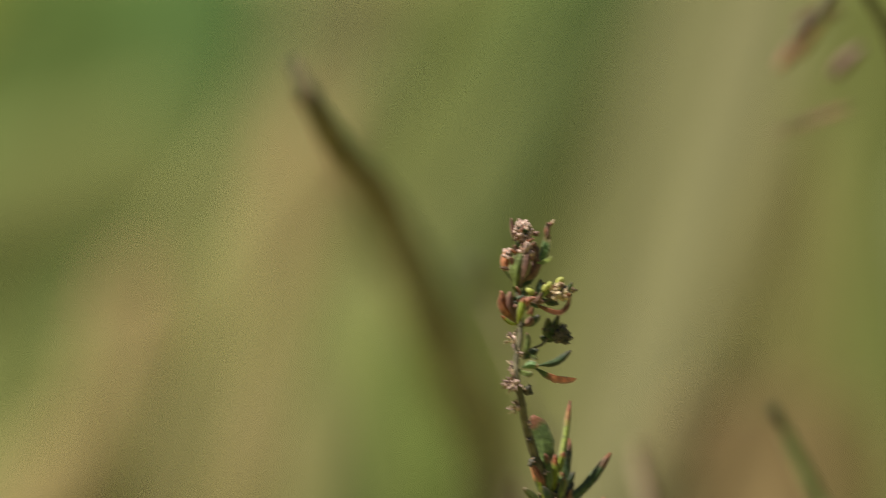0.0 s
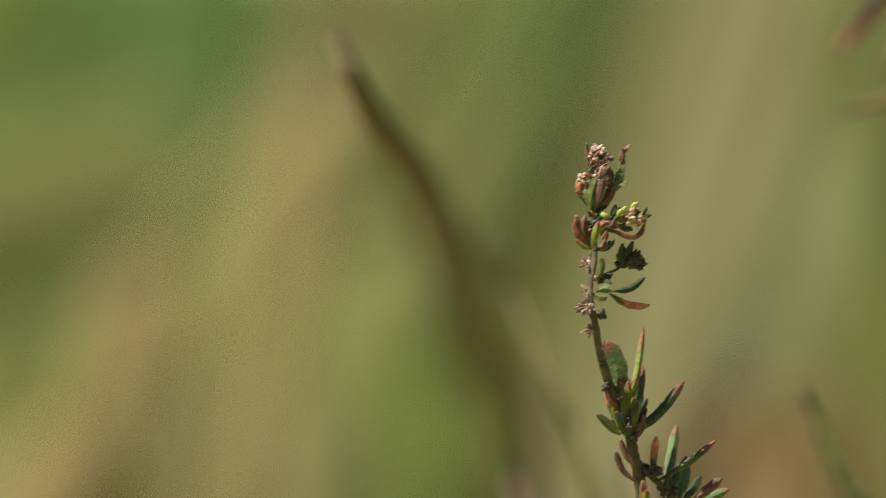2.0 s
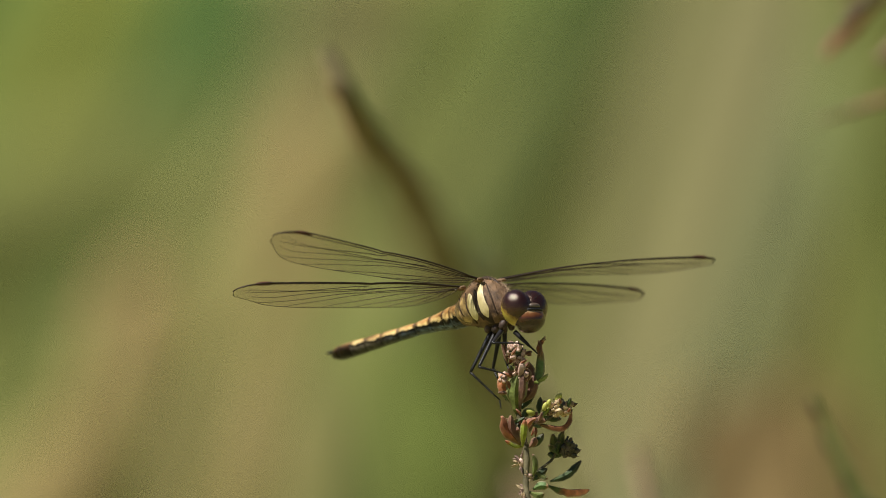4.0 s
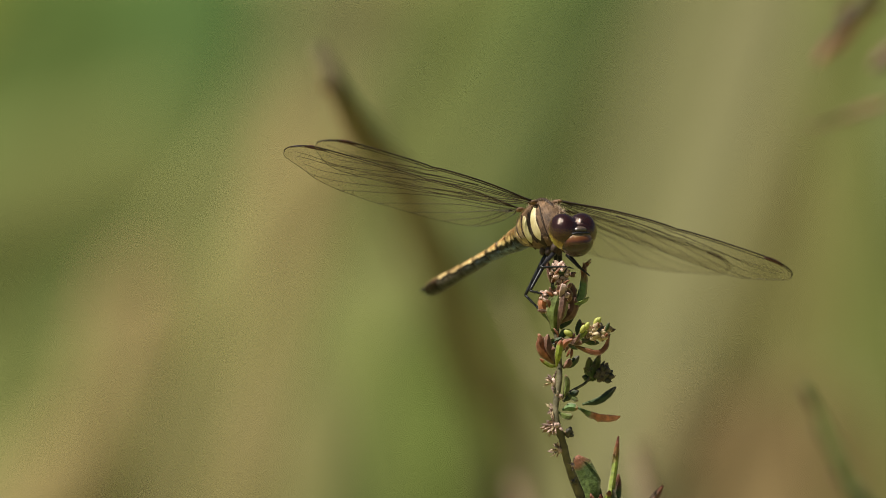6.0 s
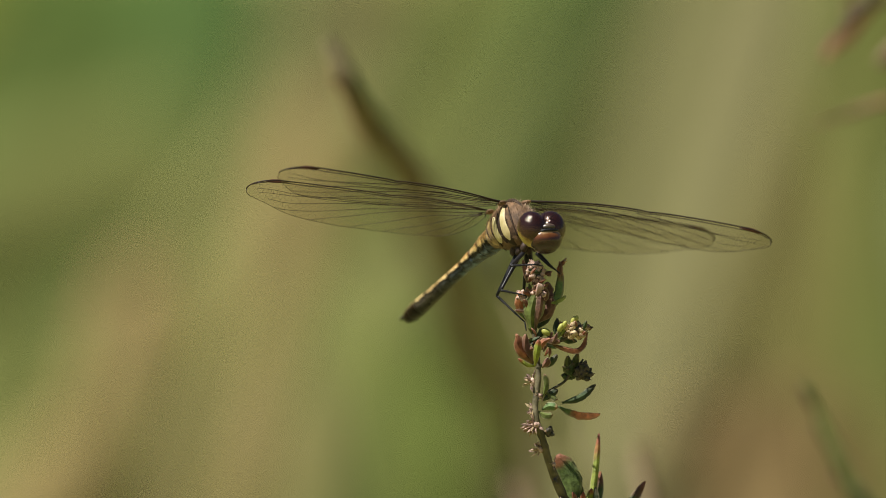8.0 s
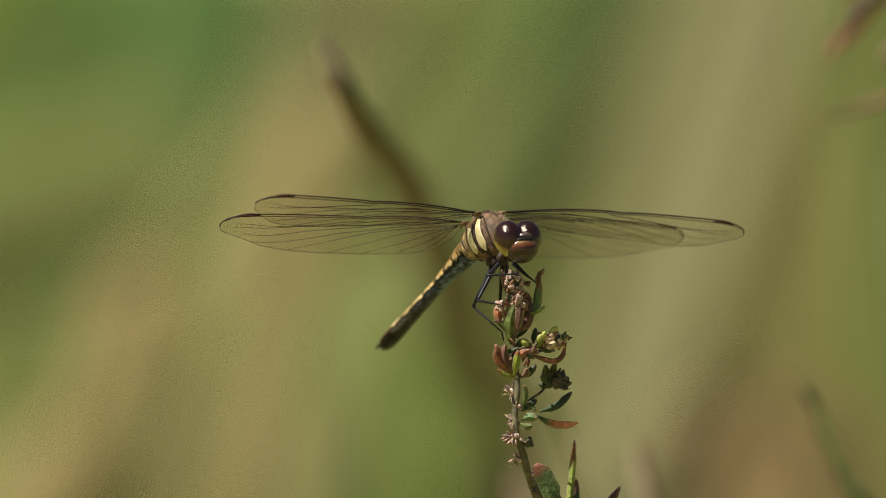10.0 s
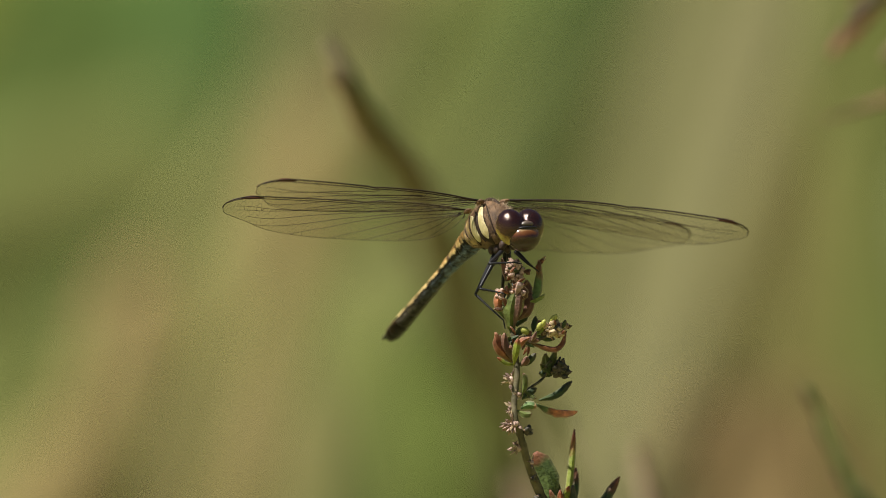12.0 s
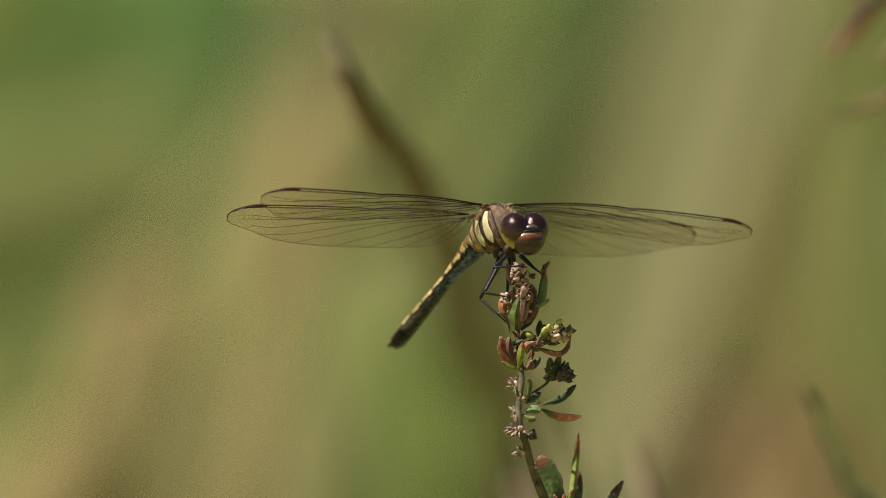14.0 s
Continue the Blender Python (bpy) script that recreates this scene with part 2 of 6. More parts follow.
# ---- ground and far meadow ----
def height(x, y):
    s = min(1, max(0, (y - 0.9) / 3.2))
    h = 1.9 * s * s * (3 - 2 * s)
    return h + 0.03 * noise.noise(Vector((x * 1.3, y * 1.3, 0))) + 0.25 * noise.noise(Vector((x * 0.12, y * 0.12, 3))) * min(1, max(0, (y - 5) / 10))


def ground():
    xs = [-160, -80, -40, -20, -10, -6, -4, -3, -2, -1.5] + [round(-1.2 + 0.15 * i, 3) for i in range(17)] + [1.5, 2, 3, 4, 6, 10, 20, 40, 80, 160]
    ys = [-120, -60, -30, -15, -8, -5, -3.5, -2.5, -2, -1.5, -1] + [round(-0.6 + 0.15 * i, 3) for i in range(36)] + [5.2, 6, 8, 12, 20, 40, 80, 160]
    bm = bmesh.new()
    grid = [[bm.verts.new((x, y, height(x, y))) for x in xs] for y in ys]
    for j in range(len(ys) - 1):
        for i in range(len(xs) - 1):
            bm.faces.new((grid[j][i], grid[j][i + 1], grid[j + 1][i + 1], grid[j + 1][i]))
    m, n, l, b = shader("meadow_soil", 0.9, 0, 0.2)
    big = grain(n, l, 2.2, 5)
    r = ramp(n, [(0.25, (0.22, 0.23, 0.06)), (0.48, (0.30, 0.29, 0.09)), (0.62, (0.36, 0.31, 0.15)), (0.8, (0.22, 0.26, 0.06))])
    l.new(big.outputs[0], r.inputs[0])
    l.new(r.outputs[0], b.inputs["Base Color"])
    fine = grain(n, l, 60, 6)
    relief(n, l, b, fine.outputs[0], 0.6, 0.02)
    ob = part("ground", bm, m, None)
    tagged(ob, "sunny meadow ground rising to a grassy bank", "ground", kind="structure")


BLADE_GREEN = leaf_material("grass_green", [(0.5, (0.237, 0.257, 0.04981)), (0.6, (0.218, 0.243, 0.04158)), (0.7, (0.185, 0.285, 0.02)), (1.0, (0.205, 0.33, 0.018))], 0.55, 0.35, 0.12, 0.25, 24, relief_depth=0.0)
BLADE_OLIVE = leaf_material("grass_olive", [(0.0, (0.331, 0.314, 0.0882)), (0.5, (0.308, 0.302, 0.07711)), (1.0, (0.25, 0.275, 0.07157))], 0.6, 0.3, 0.12, 0.25, 24, relief_depth=0.0)
BLADE_DRY = leaf_material("grass_dry", [(0.0, (0.483, 0.38, 0.1739)), (0.5, (0.483, 0.38, 0.1739)), (1.0, (0.483, 0.38, 0.1831))], 0.65, 0.25, 0.1, 0.25, 24, relief_depth=0.0)
PINK_STRAW = leaf_material("pinkish_straw", [(0.0, (0.46, 0.33, 0.22)), (0.5, (0.48, 0.34, 0.23)), (1.0, (0.42, 0.28, 0.2))], 0.65, 0.25, 0.1, 0.25, 24, relief_depth=0.0)


def meadow_grass():
    """The bank's grass: blades past counting, in a mesh for each kind of colour."""
    rng = random.Random(5)
    for mat_, count, label in ((BLADE_GREEN, 12000, "green meadow grass on the bank"), (BLADE_OLIVE, 12000, "olive meadow grass on the bank"), (BLADE_DRY, 6000, "dry straw-coloured grass on the bank")):
        verts, faces, uvs = [], [], []
        for i in range(count * 2):
            # a dense bank ahead, and looser grass round about
            if i < count:
                y = rng.uniform(-1.9, 5.2)
                x = rng.uniform(-3.2, 3.2)
                if rng.random() < (math.hypot(x * 0.9, y - 1.6) / 3.4) ** 3:
                    continue
            else:
                y = rng.uniform(-6.5, 8.5)
                x = rng.uniform(-7.5, 7.5)
                if abs(x) < 0.5 or rng.random() < (math.hypot(x, y - 1.0) / 7.5) ** 2:
                    continue
            clump = noise.noise(Vector((x * 4, y * 3, 7 if mat_ is BLADE_GREEN else 13)))
            if clump < -0.1:
                continue
            z = height(x, y)
            h, w = rng.uniform(0.14, 0.34) * (1 if y > 1 else 0.8), rng.uniform(0.003, 0.007)
            lean, az = rng.uniform(0.1, 0.6), rng.gauss(0.2, 0.9)
            dx, dy = math.cos(az) * lean, math.sin(az) * lean
            k = len(verts)
            for u in (0, 0.35, 0.7, 1.0):
                px, py, pz = x + dx * h * u * u, y + dy * h * u * u, z - 0.01 + h * u * (1 - 0.25 * u * lean)
                ww = w * (1 - u ** 2) + 0.0004
                verts += [(px - ww, py, pz), (px, py + ww * 0.5, pz), (px + ww, py, pz)]
            for s in range(3):
                for e in range(2):
                    q = k + 3 * s + e
                    faces.append((q, q + 1, q + 4, q + 3))
        me = bpy.data.meshes.new("meadow_grass")
        me.from_pydata(verts, [], faces)
        me.materials.append(mat_)
        me.uv_layers.new()
        tagged(new("meadow_grass", me), label, "grass", kind="stuff")


# ---- the sprig ----
def sprig():
    root = new("sprig")
    tagged(root, "leafy twig with rust-tipped leaves and dry flower heads, swaying", "plant")
    rng = random.Random(3)
    bm = bmesh.new()
    tube(bm, [mm(p) for p in ((0.06, 0, -1.4), (-0.51, -0.6, -6.95), (-0.19, -2, -11.42), (-0.64, -3.2, -14.6), (-0.64, -4, -16.71), (-0.06, -3.5, -18.88), (0.45, -2.5, -21.68), (1.34, -1, -24.74), (2.61, 0, -28.12), (3.83, 1, -30.68), (4.72, 2, -33.74), (5.55, 3, -37.12), (5.93, 4, -41.58), (9, 7, -75), (16, 12, -200), (24, 18, -420), (26, 20, -690))],
         [x * MM for x in (0.27, 0.3, 0.33, 0.36, 0.39, 0.42, 0.45, 0.5, 0.54, 0.58, 0.62, 0.66, 0.7, 0.9, 1.4, 2.0, 2.4)], 9, 120, 0.12, rng)
    part("stem", bm, STEM, root, "thin grey-brown woody stem")
    bm = bmesh.new()
    tube(bm, [mm(p) for p in ((4.78, 2, -34.25), (6.51, 3, -36.03), (8.55, 4, -37.82), (11.8, 6, -40.31), (14.35, 8, -44.13))], [x * MM for x in (0.4, 0.38, 0.36, 0.34, 0.3)], 8, 24, 0.1, rng)
    part("side_branch", bm, STEM, root, "side branch")
    L = lambda *a, **k: leaf(root, *a, **k)
    # crown
    buds(root, (0.06, 0, -0.26), (0.95, 0.9, 1.15), 30, 0.34, BUD, 1, "flower_head", "pinkish dry flower head")
    L((-1.02, 0, -1.4), (-1.34, 0, 1.21), 0.5, BROWN)
    L((0.7, 0.4, -5.1), (2.74, 0.8, -0.13), 1.25, PALE_GREEN, (0.35, 0, -0.4), fold=0.7, tilt=35)
    L((-0.77, -0.9, -6.89), (0.25, -1.6, -1.9), 2.4, GREEN, (-0.3, -0.5, 0), fold=0.8, tilt=12, taper=0.6)
    L((-0.3, -1.2, -6.6), (0.7, -1.75, -2.2), 0.9, BROWN, (0.15, -0.5, 0), fold=0.8, tilt=-20)
    L((0.0, -1.75, -2.9), (0.45, -2.0, -1.35), 0.9, CORAL, (0, -0.1, 0), fold=0.6, tilt=25, n=8)
    L((-1.21, -0.4, -5.74), (-1.79, -0.8, -2.42), 1.0, RUST_BASE, (-0.5, 0, 0))
    L((-0.19, -0.2, -5.99), (1.72, -0.3, -3.06), 1.3, BROWN, (0.5, -0.2, -0.3), tilt=-10)
    L((0.45, 0.6, -5.1), (1.21, 0.8, -1.53), 1.1, BROWN, (0.4, 0, 0))
    L((1.47, -0.4, -3.83), (3.3, -0.9, -3.0), 0.62, LIME_LEAF, (0, 0, -0.12), fold=0.7, tilt=48)
    L((2.49, 0.7, -0.89), (3.44, 0.9, 0.96), 0.5, RUST, (-0.25, -0.1, 0), twist=60)
    L((2.61, 0.6, -1.02), (2.74, 0.5, 0.77), 0.4, BROWN, (0.2, 0, 0), twist=-50)
    buds(root, (3.38, 0.9, 0.83), (0.12, 0.12, 0.2), 3, 0.16, CREAM, 41, "seed_head", "pale bud at a leaf tip")
    L((-0.57, -0.9, -3.44), (-0.96, -1.4, -1.79), 0.8, BROWN, fold=0.7)
    L((0.83, -0.8, -3.7), (1.02, -1.2, -2.04), 0.9, BROWN, fold=0.7)
    L((-1.02, -1, -4.59), (-1.47, -1.4, -3.19), 0.7, RUST, fold=0.7)
    L((-0.19, 0.4, -6.63), (0.83, 0.8, -3.95), 1.5, DARK_GREEN, (0.4, 0.2, 0), fold=0.5)
    L((-0.64, -0.6, -7.65), (-0.96, -1, -5.87), 0.9, GREEN)
    L((-0.19, -0.8, -7.91), (0.7, -1.4, -6.63), 0.8, DARK_GREEN)
    L((-0.96, -1.2, -9.69), (-0.19, -2, -8.67), 0.8, DARK_GREEN)
    L((-0.45, -0.8, -8.55), (-1.21, -1.6, -7.65), 0.7, PALE_GREEN)
    L((-0.19, -1.7, -2.81), (0.45, -1.9, -1.53), 0.8, RUST, fold=0.6)
    buds(root, (0.26, -1.3, -2.55), (0.7, 0.5, 0.8), 9, 0.35, BUD, 2, "seed_head", "dry buds")
    buds(root, (-1.72, -0.6, -2.81), (0.4, 0.4, 0.5), 6, 0.33, BUD, 3, "seed_head", "dry buds")
    # small withered bracts between the buds
    crumbs = random.Random(77)
    for centre, size, count in (((0.0, -0.4, -1.4), (1.3, 0.9, 1.3), 12), ((-0.6, -0.8, -3.6), (1.3, 0.7, 1.2), 12), ((0.9, -1.0, -8.9), (1.2, 0.8, 1.2), 12), ((3.9, -0.6, -7.3), (1.5, 0.8, 0.8), 12), ((-0.9, -1.6, -8.6), (0.9, 0.7, 1.4), 6)):
        for i in range(count):
            p = Vector([m_ + e * crumbs.uniform(-1, 1) for m_, e in zip(centre, size)])
            d = Vector((crumbs.uniform(-0.8, 0.8), crumbs.uniform(-0.7, 0.1), crumbs.uniform(0.1, 1.0))).normalized() * crumbs.uniform(0.8, 1.5)
            L(p, p + d, crumbs.uniform(0.35, 0.6), (BROWN, RUST, BROWN, DARK_GREEN)[i % 4], (0, -0.12, 0), name="bract", fold=0.8, n=6, taper=0.4)
    # second whorl
    L((-0.7, -1.5, -10.46), (-2.49, -2.2, -6.95), 1.3, RUST, (-0.55, -0.3, 0.1), fold=1.0, twist=60, taper=0.5)
    L((-0.83, -1.8, -10.33), (-1.34, -2.4, -7.02), 1.15, BROWN, (-0.4, -0.3, 0), fold=1.1, twist=-50, taper=0.45)
    L((-0.57, -1.2, -10.59), (-1.98, -1, -7.4), 1.1, BROWN, (-0.3, 0.2, 0), fold=0.9, taper=0.4)
    L((-0.51, -2.2, -10.71), (0.13, -3, -7.65), 0.85, YELLOW_GREEN, (0, -0.4, 0))
    L((0.1, -2.6, -9.0), (1.45, -2.9, -7.6), 0.8, RUST, (-0.2, -0.2, 0.3), fold=1.0, taper=0.3)
    L((-0.32, -1.5, -10.84), (-2.36, -2.4, -9.76), 0.5, YELLOW_GREEN, (0, -0.2, -0.3))
    L((1.21, -1, -8.42), (5.48, -0.6, -7.4), 0.8, RUST, (0.9, -0.2, -1.25), fold=0.9, twist=40, taper=0.55)
    L((0.64, -1, -8.1), (2.42, -1.4, -8.29), 1.0, BROWN, (0, -0.3, 0.4), fold=0.7)
    L((0, -1.4, -10.84), (1.98, -1.2, -9.63), 0.8, DARK_GREEN, (0.1, 0, -0.3))
    L((0.19, -1.6, -10.97), (1.15, -2.4, -9.95), 0.9, BROWN, fold=0.6)
    L((-0.19, -0.5, -7.46), (-0.77, -1.6, -8.29), 0.8, DARK_GREEN)
    L((1.72, 0.5, -7.46), (2.1, 0.8, -5.68), 0.9, DARK_GREEN, (-0.2, 0, 0))
    buds(root, (4.15, -0.6, -7.02), (1.35, 0.95, 0.8), 22, 0.43, CREAM, 4, "flower_head", "cream dry flower head")
    bm = bmesh.new()
    tube(bm, [mm(p) for p in ((-0.19, -1, -9.06), (1.28, -0.6, -8.42), (2.87, -0.7, -8.04), (4.02, -0.6, -7.4))], [x * MM for x in (0.2, 0.19, 0.17, 0.15)], 7, 14)
    part("stalk", bm, STEM, root)
    L((2.23, 0.6, -7.91), (4.15, 1.6, -8.55), 0.7, DARK_GREEN, (0, 0, -0.2))
    L((2.74, -0.6, -7.78), (2.49, -0.4, -5.99), 0.8, BROWN)
    L((4.66, -0.6, -8.16), (5.42, -0.6, -6.63), 0.6, BROWN, fold=0.7)
    L((2.1, -0.8, -7.78), (3.12, -0.8, -6.63), 0.6, LIME_LEAF, fold=0.9)
    bm = bmesh.new()
    ball(bm, mm((0.89, -1.2, -7.02)), (0.62 * MM, 0.45 * MM, 0.42 * MM), Euler((0, 0.6, 0)).to_matrix().to_4x4())
    part("bud", bm, LIME, root, "lime-yellow bud")
    for x, z, s in ((1005, 372, 0.42), (1012, 367, 0.38), (1029, 360, 0.42), (1033, 358, 0.35)):
        bm = bmesh.new()
        ball(bm, mm(((x - 965) / 15.68, -1.2, (268 - z) / 15.68)), (s * MM * 0.75, s * MM * 0.75, s * MM * 1.4), Euler((0.2, 0.5, 0)).to_matrix().to_4x4())
        part("bud", bm, LIME, root, "lime-yellow bud")
    # rosette
    bm = bmesh.new()
    tube(bm, [mm(p) for p in ((-0.32, -3, -14.29), (1.28, -1, -13.52), (2.42, 1.2, -13.01), (3.06, 2, -12.24))], [x * MM for x in (0.2, 0.17, 0.15, 0.15)], 7, 14)
    part("stalk", bm, STEM, root)
    for tip_, wide in (((2.3, 1.7, -11.3), 1.1), ((3.0, 1.5, -10.1), 1.2), ((4.15, 1.7, -9.8), 1.15), ((3.6, 1.1, -10.9), 1.0), ((2.1, 1.9, -12.3), 0.9), ((3.0, 1.0, -11.5), 0.9), ((4.6, 2.4, -10.6), 0.9), ((2.7, 2.6, -10.6), 1.0)):
        L((3.4, 2.3, -12.8), tip_, wide, GREEN if wide > 1.05 else DARK_GREEN, (-0.15, -0.2, 0.1), fold=0.7, taper=0.3)
    buds(root, (4.6, 2.0, -12.0), (0.9, 0.75, 0.95), 20, 0.38, DARK_BUD_GAP, 6, "seed_head", "dark dry buds")
    L((0.19, -2.6, -14.16), (0.51, -2.8, -11.61), 0.75, GREEN, (0.25, 0, 0))
    L((0.19, -2.5, -14.67), (1.91, -2, -13.52), 0.8, DARK_GREEN)
    L((0.45, -2.2, -13.65), (1.85, -2.6, -14.6), 0.7, GREEN)
    L((0.06, -3.2, -15.56), (1.85, -3.9, -15.37), 0.95, PALE_GREEN, (0, -0.2, 0.3))
    L((-0.32, -3.4, -15.75), (1.28, -4, -16.14), 0.85, GREEN, (0, -0.2, -0.2))
    L((1.98, 2.6, -15.5), (5.68, 5.6, -13.9), 0.85, DARK_GREEN, (0.2, 0, -0.4), fold=0.5)
    L((1.59, 1.2, -15.69), (6.25, 2.2, -16.9), 1.05, RUST_BASE, (0, 0, -0.35), fold=1.0, tilt=50)
    husks(root, (-0.89, -2.4, -12.5), (0.4, 0.4, 0.8), 14, 1.0, 7)
    husks(root, (-0.1, -3.2, -14.03), (0.35, 0.35, 0.4), 8, 0.7, 8)
    husks(root, (-0.77, -3.6, -15.5), (0.3, 0.3, 0.5), 9, 0.85, 9)
    husks(root, (-0.7, -4.2, -17.16), (0.8, 0.6, 0.6), 24, 1.15, 10)
    buds(root, (0.7, -3.4, -18.11), (0.4, 0.4, 0.5), 7, 0.3, DARK_BUD_GAP, 11, "seed_head", "dark dry buds")
    husks(root, (-0.38, -3.4, -20.03), (0.4, 0.4, 0.6), 13, 0.95, 12)
    husks(root, (0.96, -2.5, -21.94), (0.35, 0.35, 0.4), 8, 0.7, 13)
    buds(root, (0.96, -2, -23.72), (0.3, 0.3, 0.3), 4, 0.28, DARK_BUD_GAP, 14, "seed_head", "dark dry buds")
    buds(root, (1.34, -1.2, -26.28), (0.35, 0.35, 0.35), 5, 0.28, DARK_BUD_GAP, 15, "seed_head", "dark dry buds")
    # lower whorl
    L((2.5, -0.1, -27.6), (1.3, 0.3, -21.1), 2.5, GREEN_RUST, (0.7, 0, 0.2), fold=0.35, full=0.5, tilt=5)
    L((3.95, 1.5, -30.23), (5.68, 6.6, -19.58), 0.8, YELLOW_GREEN, (0.15, 0, 0), fold=0.5)
    L((4.21, 2, -31.19), (5.55, 6, -23.85), 1.15, GREEN_RUST, (0.15, 0, 0), fold=0.5)
    L((4.02, 1, -28.06), (3.32, 1.4, -24.23), 1.05, GREEN_RUST, (-0.2, 0, 0))
    L((3.89, 0.4, -27.93), (4.91, 0.2, -25.13), 0.9, YELLOW_GREEN)
    L((2.23, 0, -29.78), (1.34, -0.4, -25.64), 0.95, RUST_BASE, (-0.2, 0, 0))
    L((3.19, 1, -31.7), (0.38, 0.4, -29.34), 1.05, GREEN, (0.2, 0, -0.3))
    L((4.4, 2.5, -31.7), (10.4, 9.3, -25.57), 1.15, GREEN_RUST, (0.2, 0, -0.5), fold=0.4)
    for a, c, wide, mat_ in (((3.6, 0.0, -30.6), (4.0, -0.6, -25.4), 0.95, YELLOW_GREEN), ((3.2, -0.4, -30.6), (2.8, -1.1, -25.3), 1.0, GREEN_RUST), ((4.4, 0.4, -31.0), (5.3, 0.1, -25.0), 1.1, DARK_GREEN), ((2.9, -0.4, -30.9), (1.7, -1.0, -27.0), 0.85, YELLOW_GREEN),
                             ((3.0, -0.6, -29.6), (1.3, -1.3, -26.4), 0.8, RUST), ((4.0, -0.2, -31.3), (5.0, -0.9, -28.0), 1.0, GREEN), ((3.4, -0.6, -31.6), (2.6, -1.5, -29.0), 0.9, DARK_GREEN), ((4.3, 0.0, -30.2), (4.7, -0.5, -27.4), 0.8, PALE_GREEN)):
        L(a, c, wide, mat_, (0.1, -0.2, 0), fold=0.6)
    for a, c in (((3.51, 0.4, -30.42), (5.17, 0, -27.55)), ((3.89, 0.6, -31.38), (5.93, 1, -28.95)), ((4.15, 0.5, -32.02), (3, -1, -29.46)), ((4.15, 2, -30.1), (6.19, 4, -27.55))):
        L(a, c, 1.0, DARK_GREEN, (0.2, 0, 0))
    for i in range(9):
        an = i * 2.4
        L((4.1 + 0.15 * i / 9, 1.2, -30.4 - 0.25 * i), (4.1 + 2.0 * math.cos(an), 1.2 + 1.6 * math.sin(an), -28.6 - 0.25 * i + 0.5 * math.sin(an * 1.7)), 0.8, (DARK_GREEN, GREEN, BROWN)[i % 3], (0.1, 0, -0.2))
    buds(root, (3.12, -0.6, -27.36), (0.4, 0.35, 0.3), 5, 0.32, BUD, 16, "seed_head", "pale dry buds")
    buds(root, (4.02, 0, -30.42), (0.9, 0.7, 0.9), 14, 0.4, DARK_BUD_GAP, 17, "seed_head", "dark dry buds")
    buds(root, (4.53, 1, -32.14), (0.5, 0.5, 0.6), 9, 0.33, DARK_BUD_GAP, 18, "seed_head", "dark dry buds")
    L((5.17, 2, -37.12), (2.61, 1, -33.42), 0.75, BROWN, (-0.4, 0, -0.4))
    L((4.91, 1.5, -35.33), (3.19, 1, -32.14), 0.7, BROWN, (-0.15, 0, -0.2))
    L((6.82, 3, -36.03), (7.27, 3, -31.82), 0.9, RUST_BASE)
    L((8.48, 4.5, -37.76), (9.69, 10, -30.61), 1.15, PALE_GREEN)
    L((7.46, 3.6, -36.86), (14.09, 5, -32.14), 0.8, GREEN_RUST, (0, 0, -0.3))
    L((9.89, 5, -38.9), (10.84, 10, -34.12), 1.6, PALE_GREEN)
    L((11.67, 5, -39.03), (14.86, 5, -36.48), 1.2, BROWN)
    L((12.44, 8, -39.35), (15.75, 9, -37.76), 1.1, PALE_GREEN)
    L((10.52, 5, -39.03), (12.44, 6, -36.16), 1.1, DARK_GREEN)
    L((5.68, 1.5, -39.67), (5.8, 1, -36.8), 1.0, RUST)
    L((6.06, 1.2, -39.99), (6.25, 0.6, -37.88), 0.9, YELLOW_GREEN)
    L((8.48, 4, -37.88), (9.89, 4, -35.84), 1.0, DARK_GREEN)
    L((9.25, 4, -39.03), (8.61, 3, -36.16), 1.0, DARK_GREEN)
    buds(root, (6.82, 2.6, -35.71), (1.1, 0.8, 0.6), 14, 0.42, DARK_BUD_GAP, 19, "seed_head", "dark dry buds")
    buds(root, (8.86, 4, -37.88), (1.0, 0.8, 0.8), 12, 0.42, DARK_BUD_GAP, 20, "seed_head", "dark dry buds")
    # further leaves down the stem
    for i in range(22):
        s = i / 22
        z = -44 - 70 * s
        x = 6.2 + 6 * s
        y = 4.5 + 5 * s
        an = i * 2.4
        L((x, y, z), (x + 5.0 * math.cos(an), y + 4 * math.sin(an), z + rng.uniform(2.0, 4.5)), rng.uniform(0.9, 1.5), (GREEN, GREEN_RUST, DARK_GREEN, BROWN)[i % 4], (0, 0, -0.5))
    return root


# ---- the dragonfly ----
def chitin(name, dark, light, rough, spec, scale, bump=0.25, hair=0.0):
    m = mottled(name, dark, light, scale, rough, spec, bump, 0.00006, 0.05)
    b = m.node_tree.nodes["Principled BSDF"]
    b.inputs["Sheen Weight"].default_value = hair
    b.inputs["Sheen Roughness"].default_value = 0.4
    return m


